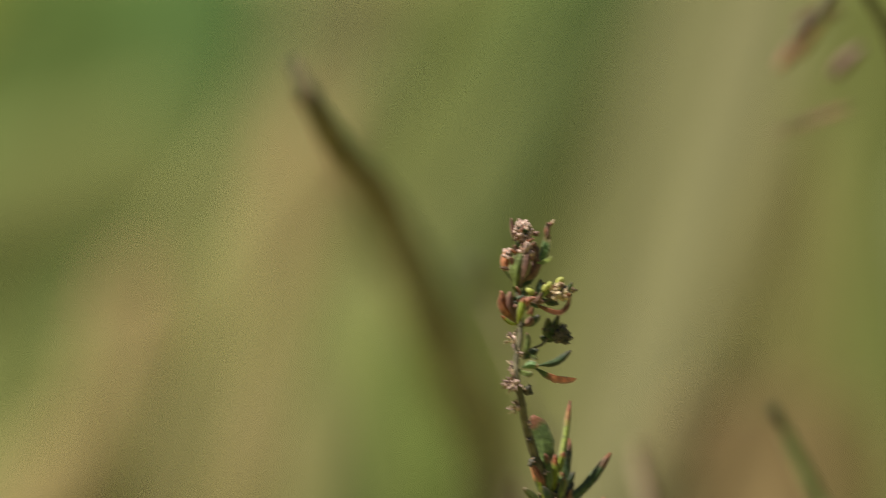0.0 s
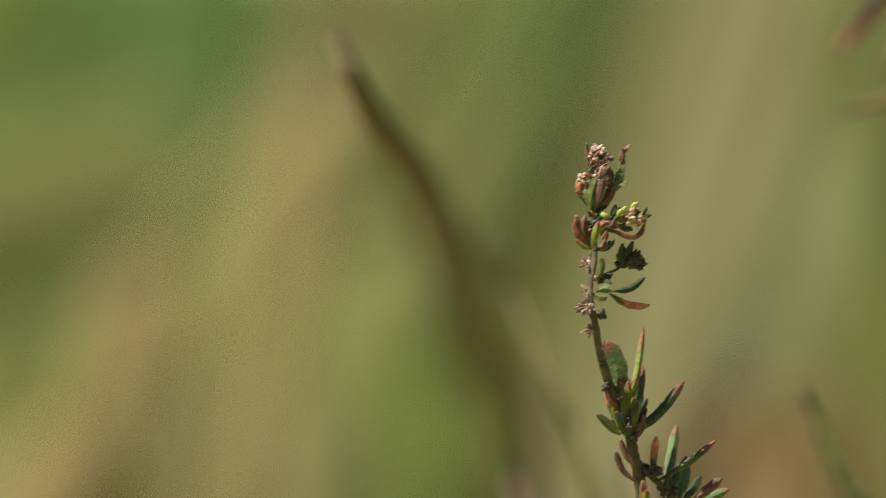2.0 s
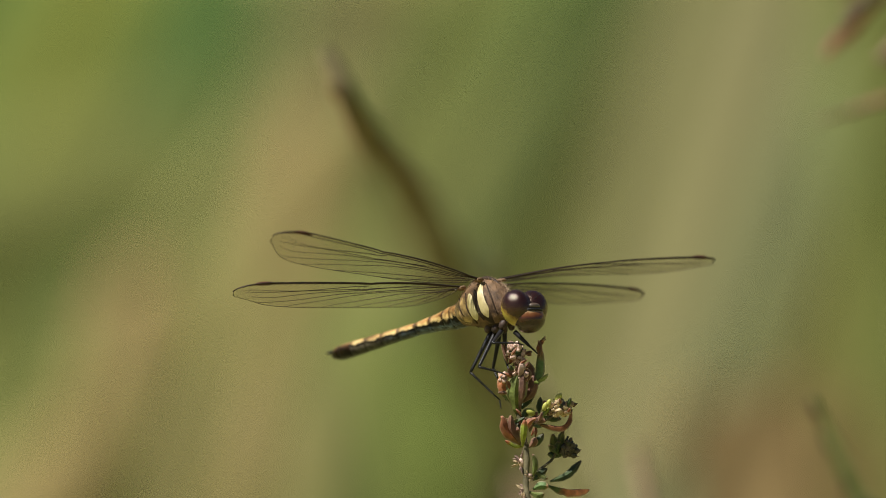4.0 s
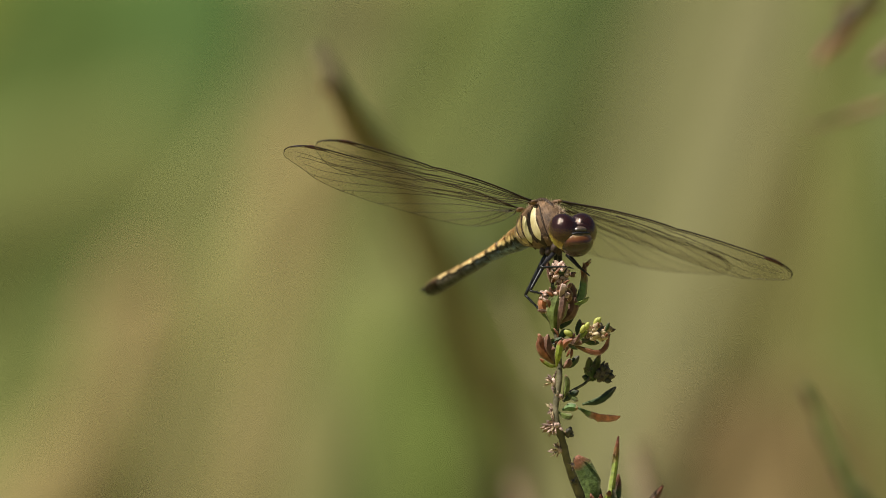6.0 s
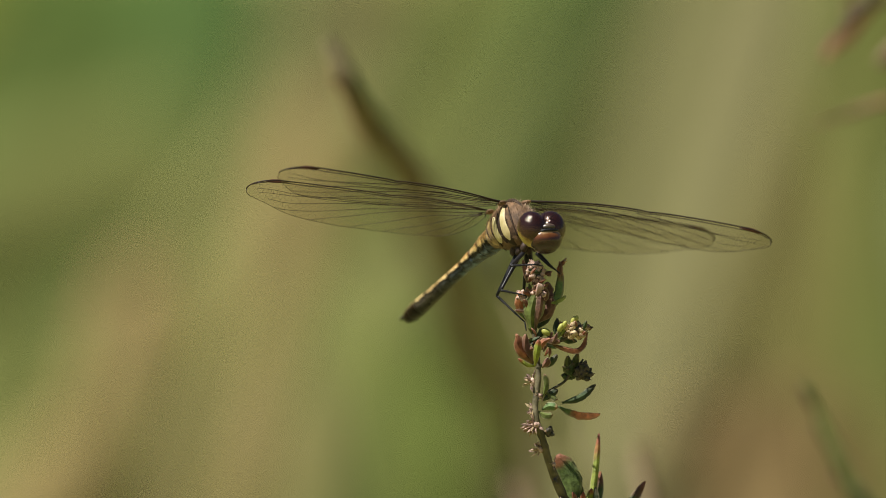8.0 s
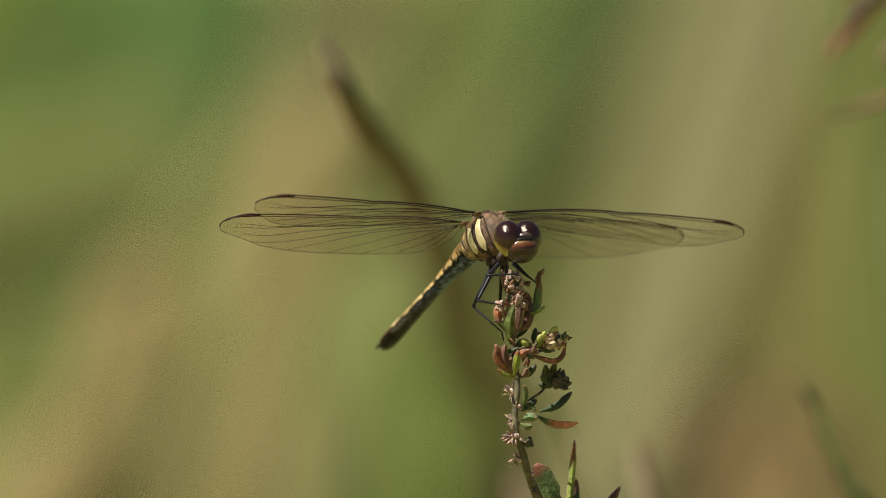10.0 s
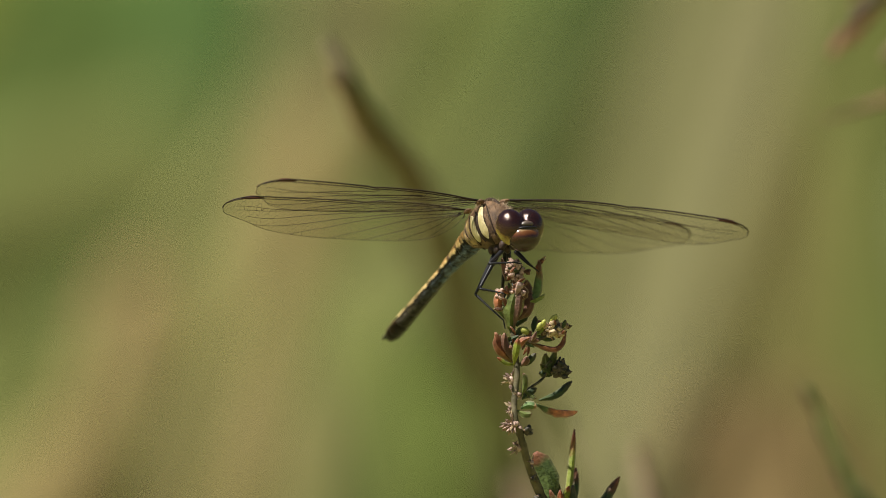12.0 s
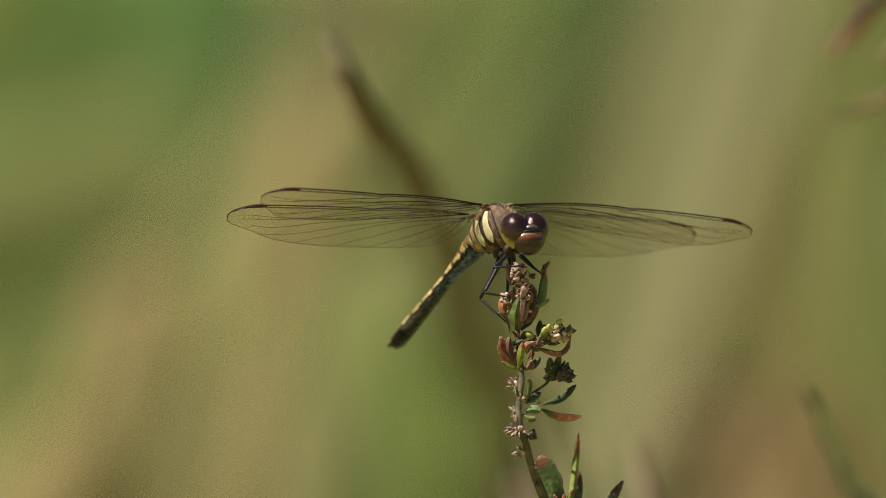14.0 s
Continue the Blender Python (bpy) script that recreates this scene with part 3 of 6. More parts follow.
def eye_material():
    """Maroon above, yellow-green below with dark spots."""
    m, n, l, b = shader("eye", 0.12, 0, 0.6)
    tc = n.new("ShaderNodeTexCoord")
    sep = n.new("ShaderNodeSeparateXYZ")
    l.new(tc.outputs["Generated"], sep.inputs[0])
    g = grain(n, l, 900, 3)
    a = n.new("ShaderNodeMath")
    a.operation = "MULTIPLY_ADD"
    a.inputs[1].default_value = 0.34
    l.new(g.outputs[0], a.inputs[0])
    tilt = n.new("ShaderNodeMath")
    tilt.operation = "MULTIPLY_ADD"
    tilt.inputs[1].default_value = 0.45
    half = n.new("ShaderNodeMath")
    half.operation = "MULTIPLY"
    half.inputs[1].default_value = 0.5
    l.new(sep.outputs[2], half.inputs[0])
    l.new(sep.outputs[0], tilt.inputs[0])
    l.new(half.outputs[0], tilt.inputs[2])
    l.new(tilt.outputs[0], a.inputs[2])
    r = ramp(n, [(0.0, (0.48, 0.36, 0.07)), (0.48, (0.38, 0.32, 0.05)), (0.55, (0.20, 0.13, 0.025)), (0.61, (0.028, 0.010, 0.007)), (1.0, (0.015, 0.0045, 0.0035))])
    l.new(a.outputs[0], r.inputs[0])
    l.new(r.outputs[0], b.inputs["Base Color"])
    v = n.new("ShaderNodeTexVoronoi")
    v.inputs["Scale"].default_value = 9000
    l.new(tc.outputs["Object"], v.inputs["Vector"])
    # each facet is a small dome, so the eye throws the sun back from a round patch
    dome = n.new("ShaderNodeMath")
    dome.operation = "MULTIPLY"
    l.new(v.outputs[0], dome.inputs[0])
    l.new(v.outputs[0], dome.inputs[1])
    relief(n, l, b, dome.outputs[0], 1.0, -0.000021)
    b.inputs["Coat Weight"].default_value, b.inputs["Coat Roughness"].default_value, b.inputs["Coat IOR"].default_value = 0.45, 0.1, 1.5
    l.new(n["Bump"].outputs[0], b.inputs["Coat Normal"])
    b.inputs["Specular Tint"].default_value = (1.0, 0.8, 0.62, 1)
    b.inputs["Coat Tint"].default_value = (1.0, 0.86, 0.76, 1)
    return m


def face_material():
    """Orange above with a cream highlight painted in, deep red-brown below, with a broad gloss."""
    m, n, l, b = shader("face", 0.2, 0, 0.6)
    tc = n.new("ShaderNodeTexCoord")
    sep = n.new("ShaderNodeSeparateXYZ")
    l.new(tc.outputs["Generated"], sep.inputs[0])
    g = grain(n, l, 900, 3)
    a = n.new("ShaderNodeMath")
    a.operation = "MULTIPLY_ADD"
    a.inputs[1].default_value = 0.3
    l.new(g.outputs[0], a.inputs[0])
    l.new(sep.outputs[2], a.inputs[2])
    # the cream stops near the top paint a highlight into the colour
    r = ramp(n, [(0.0, (0.02, 0.008, 0.004)), (0.42, (0.03, 0.010, 0.005)), (0.58, (0.04, 0.013, 0.005)), (0.69, (0.11, 0.036, 0.009)), (0.77, (0.15, 0.06, 0.018)), (0.86, (0.42, 0.29, 0.15)), (1.0, (0.34, 0.24, 0.12))])
    l.new(a.outputs[0], r.inputs[0])
    l.new(r.outputs[0], b.inputs["Base Color"])
    relief(n, l, b, g.outputs[0], 0.2, 0.00006)
    return m


def segment_material(tail):
    """Ochre back and flank with a dark line, blue-black belly."""
    m, n, l, b = shader("abdomen_tail" if tail else "abdomen", 0.3, 0, 0.16)
    tc = n.new("ShaderNodeTexCoord")
    sep = n.new("ShaderNodeSeparateXYZ")
    l.new(tc.outputs["Generated"], sep.inputs[0])
    g = grain(n, l, 1500, 6)
    a = n.new("ShaderNodeMath")
    a.operation = "MULTIPLY_ADD"
    a.inputs[1].default_value = 0.46
    l.new(g.outputs[0], a.inputs[0])
    hind_end = n.new("ShaderNodeMapRange")
    hind_end.inputs[1].default_value, hind_end.inputs[2].default_value = 0.5, 0.0
    hind_end.inputs[3].default_value, hind_end.inputs[4].default_value = -0.05, -0.14
    l.new(sep.outputs[0], hind_end.inputs[0])
    low_end = n.new("ShaderNodeMath")
    low_end.operation = "ADD"
    l.new(sep.outputs[2], low_end.inputs[0])
    l.new(hind_end.outputs[0], low_end.inputs[1])
    obj = n.new("ShaderNodeSeparateXYZ")
    l.new(tc.outputs["Object"], obj.inputs[0])
    narrow = n.new("ShaderNodeMapRange")
    narrow.inputs[1].default_value, narrow.inputs[2].default_value = 0.0, -0.019
    narrow.inputs[3].default_value, narrow.inputs[4].default_value = 0.16, -0.10
    l.new(obj.outputs[0], narrow.inputs[0])
    along = n.new("ShaderNodeMath")
    along.operation = "ADD"
    l.new(low_end.outputs[0], along.inputs[0])
    l.new(narrow.outputs[0], along.inputs[1])
    l.new(along.outputs[0], a.inputs[2])
    if tail:
        r = ramp(n, [(0.0, (0.008, 0.010, 0.013)), (0.6, (0.014, 0.010, 0.008)), (0.82, (0.06, 0.034, 0.018)), (0.95, (0.26, 0.17, 0.07))])
    else:
        # blue stops carry the bloom and the sky's sheen, painted as colour
        r = ramp(n, [(0.0, (0.010, 0.013, 0.017)), (0.2, (0.012, 0.016, 0.021)), (0.28, (0.09, 0.14, 0.21)), (0.36, (0.012, 0.016, 0.024)), (0.46, (0.15, 0.21, 0.29)), (0.57, (0.006, 0.006, 0.008)), (0.70, (0.012, 0.009, 0.007)), (0.77, (0.48, 0.38, 0.20)), (0.9, (0.46, 0.34, 0.16)), (1.0, (0.30, 0.18, 0.075))])
    l.new(a.outputs[0], r.inputs[0])
    band = ramp(n, [(0.0, (0.16, 0.12, 0.1)), (0.1, (0.5, 0.42, 0.36)), (0.24, (1, 1, 1)), (0.74, (1.2, 1.2, 1.15)), (0.84, (1.2, 1.18, 1.1)), (0.93, (0.16, 0.12, 0.1)), (1.0, (0.12, 0.09, 0.08))])
    l.new(sep.outputs[0], band.inputs[0])
    mx = n.new("ShaderNodeMix")
    mx.data_type, mx.blend_type = "RGBA", "MULTIPLY"
    # a dark line along the back, and brown mottling on the ochre
    mid = n.new("ShaderNodeMath")
    mid.operation = "PINGPONG"
    mid.inputs[1].default_value = 0.5
    l.new(sep.outputs[1], mid.inputs[0])
    spots = grain(n, l, 1000, 4)
    shift = n.new("ShaderNodeMath")
    shift.operation = "MULTIPLY_ADD"
    shift.inputs[1].default_value = 0.22
    l.new(spots.outputs[0], shift.inputs[0])
    l.new(mid.outputs[0], shift.inputs[2])
    ridge = ramp(n, [(0.20, (1.25, 1.2, 1.1)), (0.44, (1.15, 1.1, 1.0)), (0.52, (0.22, 0.16, 0.13)), (0.62, (0.16, 0.12, 0.1))])
    l.new(shift.outputs[0], ridge.inputs[0])
    mott = ramp(n, [(0.36, (0.35, 0.28, 0.25)), (0.46, (0.9, 0.84, 0.78)), (0.62, (1.15, 1.15, 1.12))])
    l.new(spots.outputs[0], mott.inputs[0])
    pattern = n.new("ShaderNodeMix")
    pattern.data_type, pattern.blend_type = "RGBA", "MULTIPLY"
    pattern.inputs[0].default_value = 1.0
    l.new(ridge.outputs[0], pattern.inputs[6])
    l.new(mott.outputs[0], pattern.inputs[7])
    top = n.new("ShaderNodeMapRange")
    top.inputs[1].default_value, top.inputs[2].default_value = 0.7, 0.8
    l.new(a.outputs[0], top.inputs[0])
    rings_ = n.new("ShaderNodeMath")
    rings_.operation = "MULTIPLY_ADD"
    rings_.inputs[1].default_value, rings_.inputs[2].default_value = 0.65, 0.3
    l.new(top.outputs[0], rings_.inputs[0])
    l.new(rings_.outputs[0], mx.inputs[0])
    back = n.new("ShaderNodeMix")
    back.data_type, back.blend_type = "RGBA", "MULTIPLY"
    l.new(top.outputs[0], back.inputs[0])
    l.new(r.outputs[0], back.inputs[6])
    l.new(pattern.outputs[2], back.inputs[7])
    l.new(back.outputs[2], mx.inputs[6])
    l.new(band.outputs[0], mx.inputs[7])
    # belly blue, bloom plus painted sky sheen, browns towards the tail, darker in patches
    rear = n.new("ShaderNodeMapRange")
    rear.inputs[1].default_value, rear.inputs[2].default_value = -0.009, -0.015
    l.new(obj.outputs[0], rear.inputs[0])
    belly_grain = grain(n, l, 700, 4)
    patch = ramp(n, [(0.42, (0.35, 0.33, 0.32)), (0.58, (1.25, 1.25, 1.25))])
    l.new(belly_grain.outputs[0], patch.inputs[0])
    tint = n.new("ShaderNodeMix")
    tint.data_type = "RGBA"
    tint.inputs[6].default_value, tint.inputs[7].default_value = (1, 1, 1, 1), (1.0, 0.62, 0.36, 1)
    l.new(rear.outputs[0], tint.inputs[0])
    both = n.new("ShaderNodeMix")
    both.data_type, both.blend_type = "RGBA", "MULTIPLY"
    both.inputs[0].default_value = 1.0
    l.new(tint.outputs[2], both.inputs[6])
    l.new(patch.outputs[0], both.inputs[7])
    belly = n.new("ShaderNodeMapRange")
    belly.inputs[1].default_value, belly.inputs[2].default_value = 0.72, 0.6
    l.new(a.outputs[0], belly.inputs[0])
    last = n.new("ShaderNodeMix")
    last.data_type, last.blend_type = "RGBA", "MULTIPLY"
    l.new(belly.outputs[0], last.inputs[0])
    l.new(mx.outputs[2], last.inputs[6])
    l.new(both.outputs[2], last.inputs[7])
    l.new(last.outputs[2], b.inputs["Base Color"])
    relief(n, l, b, g.outputs[0], 0.5, 0.0001)
    return m


def membrane_material():
    m, n, l, b = shader("wing_membrane", 0.25, 0, 0.5)
    g = grain(n, l, 350, 3)
    r = ramp(n, [(0.3, (0.40, 0.35, 0.28)), (0.7, (0.56, 0.50, 0.42))])
    l.new(g.outputs[0], r.inputs[0])
    l.new(r.outputs[0], b.inputs["Base Color"])
    clear = n.new("ShaderNodeBsdfTransparent")
    clear.inputs[0].default_value = (0.97, 0.96, 0.92, 1)
    mix = n.new("ShaderNodeMixShader")
    mix.inputs[0].default_value = 0.145
    l.new(clear.outputs[0], mix.inputs[1])
    l.new(b.outputs[0], mix.inputs[2])
    l.new(mix.outputs[0], n["Material Output"].inputs[0])
    return m


THORAX = chitin("thorax", (0.035, 0.020, 0.011), (0.23, 0.135, 0.068), 0.65, 0.25, 900, 1.0, 0.0)
FLANK = chitin("flank", (0.07, 0.04, 0.02), (0.52, 0.35, 0.13), 0.55, 0.35, 1200, 0.4, 0.1)
STRIPE = chitin("pale_stripe", (0.40, 0.32, 0.14), (0.70, 0.61, 0.33), 0.5, 0.4, 800, 0.2)
DOWN = chitin("down", (0.26, 0.17, 0.10), (0.48, 0.35, 0.22), 0.7, 0.3, 900, 0.1)
BLACK = chitin("black_chitin", (0.007, 0.007, 0.008), (0.018, 0.017, 0.019), 0.42, 0.3, 900)
SEAM = chitin("seam", (0.018, 0.011, 0.007), (0.05, 0.03, 0.016), 0.6, 0.2, 500, 0.5)
HIP = chitin("hip", (0.016, 0.011, 0.009), (0.07, 0.045, 0.033), 0.5, 0.25, 1400, 0.4)
FACE = face_material()
FRONS = chitin("frons", (0.03, 0.02, 0.014), (0.10, 0.07, 0.045), 0.33, 0.9, 800, 0.2)
EYE_SKIN = eye_material()
SEGMENT, TAIL = segment_material(False), segment_material(True)
MEMBRANE = membrane_material()
VEIN = chitin("wing_vein", (0.014, 0.009, 0.006), (0.042, 0.025, 0.015), 0.5, 0.3, 900)
STIGMA = chitin("pterostigma", (0.045, 0.014, 0.009), (0.09, 0.028, 0.015), 0.45, 0.4, 900)

FORE_ROOT, HIND_ROOT = (-5.5, 1.6, 4.6), (-8.7, 1.5, 4.2)
ABDOMEN_JOINT = (-10.3, 0, 1.4)
TX = (-2.0, -2.6, -3.6, -5.0, -6.6, -8.2, -9.6, -10.8)
TZ = (0.5, 0.9, 1.4, 1.75, 1.95, 2.0, 1.75, 1.45)
TH = (0.7, 1.7, 2.5, 2.8, 2.8, 2.4, 1.8, 1.3)
TW_ = (0.6, 1.3, 1.9, 2.25, 2.3, 2.05, 1.6, 1.15)


def soft_interp(x, xs, ys):
    """Smoothed table look-up, for stations that run downwards."""
    a = np.array(xs[::-1]), np.array(ys[::-1])
    return float(np.mean([np.interp(x + e, *a) for e in (-0.6, -0.3, 0, 0.3, 0.6)]))


def thorax_at(x):
    return soft_interp(x, TX, TZ), soft_interp(x, TX, TH), soft_interp(x, TX, TW_)


def flank_point(x, z, side, lift):
    cz, hh, hw = thorax_at(x)
    q = max(-0.98, min(0.98, (z - cz) / hh))
    n = Vector((0, side * math.sqrt(1 - q * q) / hw, q / hh)).normalized()
    return Vector((x, side * hw * math.sqrt(1 - q * q), z)) + n * lift


def flank_patch(a, c, width, side, lift, drop=0.0):
    """A stripe that hugs the thorax, from a to c in (x, z)."""
    bm = bmesh.new()
    A, C = Vector(a), Vector(c)
    d = (C - A).normalized()
    across = Vector((-d.y, d.x))
    n, k = 12, 6
    rows_ = []
    for i in range(n + 1):
        u = i / n
        w = width / 2 * (1 - abs(2 * u - 1) ** 3 * 0.75)
        if drop:
            w = width / 2 * min(1, math.sqrt(max(0.02, u / 0.22))) * (1 - drop * u) * (1 - max(0, (u - 0.9) / 0.1) * 0.6)
        row = []
        for j in range(k + 1):
            v = 2 * j / k - 1
            p = A.lerp(C, u) + across * w * v
            row.append(bm.verts.new(flank_point(p.x, p.y, side, lift * (1 - 0.9 * v * v)) * MM))
        rows_.append(row)
    for i in range(n):
        for j in range(k):
            bm.faces.new((rows_[i][j], rows_[i][j + 1], rows_[i + 1][j + 1], rows_[i + 1][j]))
    return bm


def wing_outline(hind):
    """Leading and trailing edge of a wing, in millimetres along its span."""
    L = 28.0 if hind else 29.0
    node = 0.41 if hind else 0.49

    def lead(u):
        y = 0.55 * math.sin(math.pi * min(1, u / node)) * 0.9 if u < node else 0.0
        y -= 0.16 * math.exp(-((u - node) / 0.02) ** 2)
        return y - 2.4 * (1 - math.sqrt(1 - min(1, max(0, (u - 0.86) / 0.14)) ** 2))

    def trail(u):
        if hind:
            c = np.interp(u, (0, 0.04, 0.12, 0.25, 0.38, 0.55, 0.7, 0.82, 0.92, 0.97, 1.0), (1.2, 4.4, 6.8, 7.8, 8.1, 8.0, 7.3, 6.2, 4.8, 3.6, 2.5))
        else:
            c = np.interp(u, (0, 0.05, 0.15, 0.3, 0.45, 0.6, 0.75, 0.86, 0.94, 0.98, 1.0), (0.9, 2.2, 4.3, 5.8, 6.6, 7.1, 7.1, 6.5, 5.2, 4.0, 2.7))
        if u > 0.8:
            c = 2.4 + (max(float(c), 5.0) - 2.4) * math.sqrt(max(0, 1 - ((u - 0.8) / 0.2) ** (1.5 if hind else 2.2)))
        return -float(c)
    return L, node, lead, trail


def wing(parent, name, hind, seed, up):
    L, node, lead, trail = wing_outline(hind)
    rng = random.Random(seed)

    def at(u, v):
        """u along the span, v from the leading edge (0) to the trailing edge (1); pleated across."""
        a = lead(u)
        c = sum(trail(min(1, max(0, u + e))) for e in (-0.03, 0, 0.03)) / 3 if 0.03 < u < 0.97 else trail(u)
        y = a + (c - a) * v
        z = 0.16 * math.sin(v * 16) * (1 - v) * (1 - 0.6 * u) - 0.1 * u * u + 0.25 * v * math.sin(u * 5)
        return Vector((u * L, y + 2.3 * u, up * (z + (0.28 if up > 0 else 0.7) * math.sin(math.pi * u))))

    bm = bmesh.new()
    n, k = 40, 16
    g = [[bm.verts.new(at(1 - (1 - i / n) ** 1.8, j / k) * MM) for j in range(k + 1)] for i in range(n + 1)]
    for i in range(n):
        for j in range(k):
            bm.faces.new((g[i][j], g[i][j + 1], g[i + 1][j + 1], g[i + 1][j]))
    w = part(name, bm, MEMBRANE, parent)

    bm = bmesh.new()

    def vein(points, r0, r1, sides=4):
        P = [p * MM for p in points]
        q = len(P)
        loft(bm, P, [ring(r, r, sides) for r in np.linspace(r0 * MM, r1 * MM, q)])

    span = lambda u0, u1, v0, v1, q=24, bow=0.0: [at(u0 + (u1 - u0) * i / q, v0 + (v1 - v0) * (i / q) + bow * math.sin(math.pi * i / q)) for i in range(q + 1)]
    # margins
    vein([at(1 - (1 - i / 60) ** 1.8, 0) for i in range(61)], 0.10, 0.085)
    vein([at(1 - (1 - i / 60) ** 1.8, 1) for i in range(61)], 0.035, 0.035)
    vein([at(1, j / 12) for j in range(13)], 0.06, 0.05)
    vein([at(0.004, j / 8) for j in range(9)], 0.07, 0.05)
    # long veins: from (u, v) at the root to (u, v) where they end
    if hind:
        longs = [(0, 0.05, node, 0.015, 0.0), (0, 0.10, 0.985, 0.10, -0.03), (0, 0.12, 0.96, 0.42, -0.02), (0.05, 0.13, 0.86, 0.98, -0.12),
                 (0.22, 0.16, 0.90, 0.80, -0.10), (0, 0.20, 0.70, 0.99, -0.17), (0.02, 0.24, 0.52, 0.99, -0.08), (0.02, 0.27, 0.38, 0.99, 0.02), (0.01, 0.3, 0.24, 0.98, 0.06), (0.01, 0.33, 0.12, 0.97, 0.05), (0.4, 0.13, 0.95, 0.62, -0.06)]
    else:
        longs = [(0, 0.08, node, 0.015, 0.0), (0, 0.16, 0.985, 0.12, -0.04), (0, 0.18, 0.96, 0.45, -0.03), (0.05, 0.22, 0.88, 0.98, -0.14),
                 (0.25, 0.2, 0.92, 0.80, -0.09), (0, 0.34, 0.72, 0.99, -0.16), (0.02, 0.5, 0.55, 0.99, 0.02), (0.02, 0.62, 0.36, 0.99, 0.08), (0.45, 0.15, 0.95, 0.62, -0.06)]
    lines_ = []
    for u0, v0, u1, v1, bow in longs:
        pts = span(u0, u1, v0, v1, 30, bow)
        thick_ = 0.08 if v1 < 0.2 else 0.052
        vein(pts, thick_, 0.028 if v1 > 0.2 else 0.055)
        lines_.append((u0, u1, v0, v1, bow))

    def v_of(line_, u):
        u0, u1, v0, v1, bow = line_
        s = (u - u0) / (u1 - u0)
        return v0 + (v1 - v0) * s + bow * math.sin(math.pi * s)

    # cross veins between neighbouring long veins, and small cells towards the trailing edge
    fit = lambda u: min(0.995, max(0.005, u))
    step, col, u = 0.0138, 0, 0.03
    while u < 0.985:
        here = sorted([0.0, 1.0] + [v_of(q, u) for q in lines_ if q[0] + 0.01 < u < q[1] - 0.005])
        for a, c in zip(here, here[1:]):
            gap = (c - a) * abs(lead(u) - trail(u))
            if gap < 0.12:
                continue
            if gap < 0.8:
                if rng.random() < (0.45 if c < 0.3 else 0.75):
                    e = rng.uniform(-0.004, 0.004)
                    vein([at(fit(u + e), a), at(fit(u + e + rng.uniform(-0.005, 0.007)), c)], 0.025, 0.025, 3)
            else:
                m_ = max(2, round(gap / 0.42))
                for s in range(m_):
                    p0, p1 = a + (c - a) * s / m_, a + (c - a) * (s + 1) / m_
                    zig = 0.0030 if (s + col) % 2 else -0.0030
                    e = rng.uniform(-0.0012, 0.0012)
                    vein([at(fit(u + zig + e), p0), at(fit(u - zig + e), p1)], 0.0125, 0.0125, 3)
                    if s and zig > 0:
                        vein([at(fit(u + zig), p0), at(fit(u + step - 0.0030), p0 + rng.uniform(-0.008, 0.008))], 0.0125, 0.0125, 3)
        u += step
        col += 1
    part("vein_net", bm, VEIN, w, "dark brown vein net")
    bm = bmesh.new()
    a0, a1 = (0.855, 0.945) if not hind else (0.84, 0.935)
    loft(bm, [(at(a0 + (a1 - a0) * i / 8, 0.045)) * MM for i in range(9)], [[(-s * MM, 0.05 * MM), (s * MM, 0.05 * MM), (s * MM, -0.05 * MM), (-s * MM, -0.05 * MM)] for s in (0.03, 0.14, 0.2, 0.22, 0.22, 0.22, 0.2, 0.14, 0.03)])
    part("wing_spot", bm, STIGMA, w, "reddish-brown spot at the leading edge")
    return w


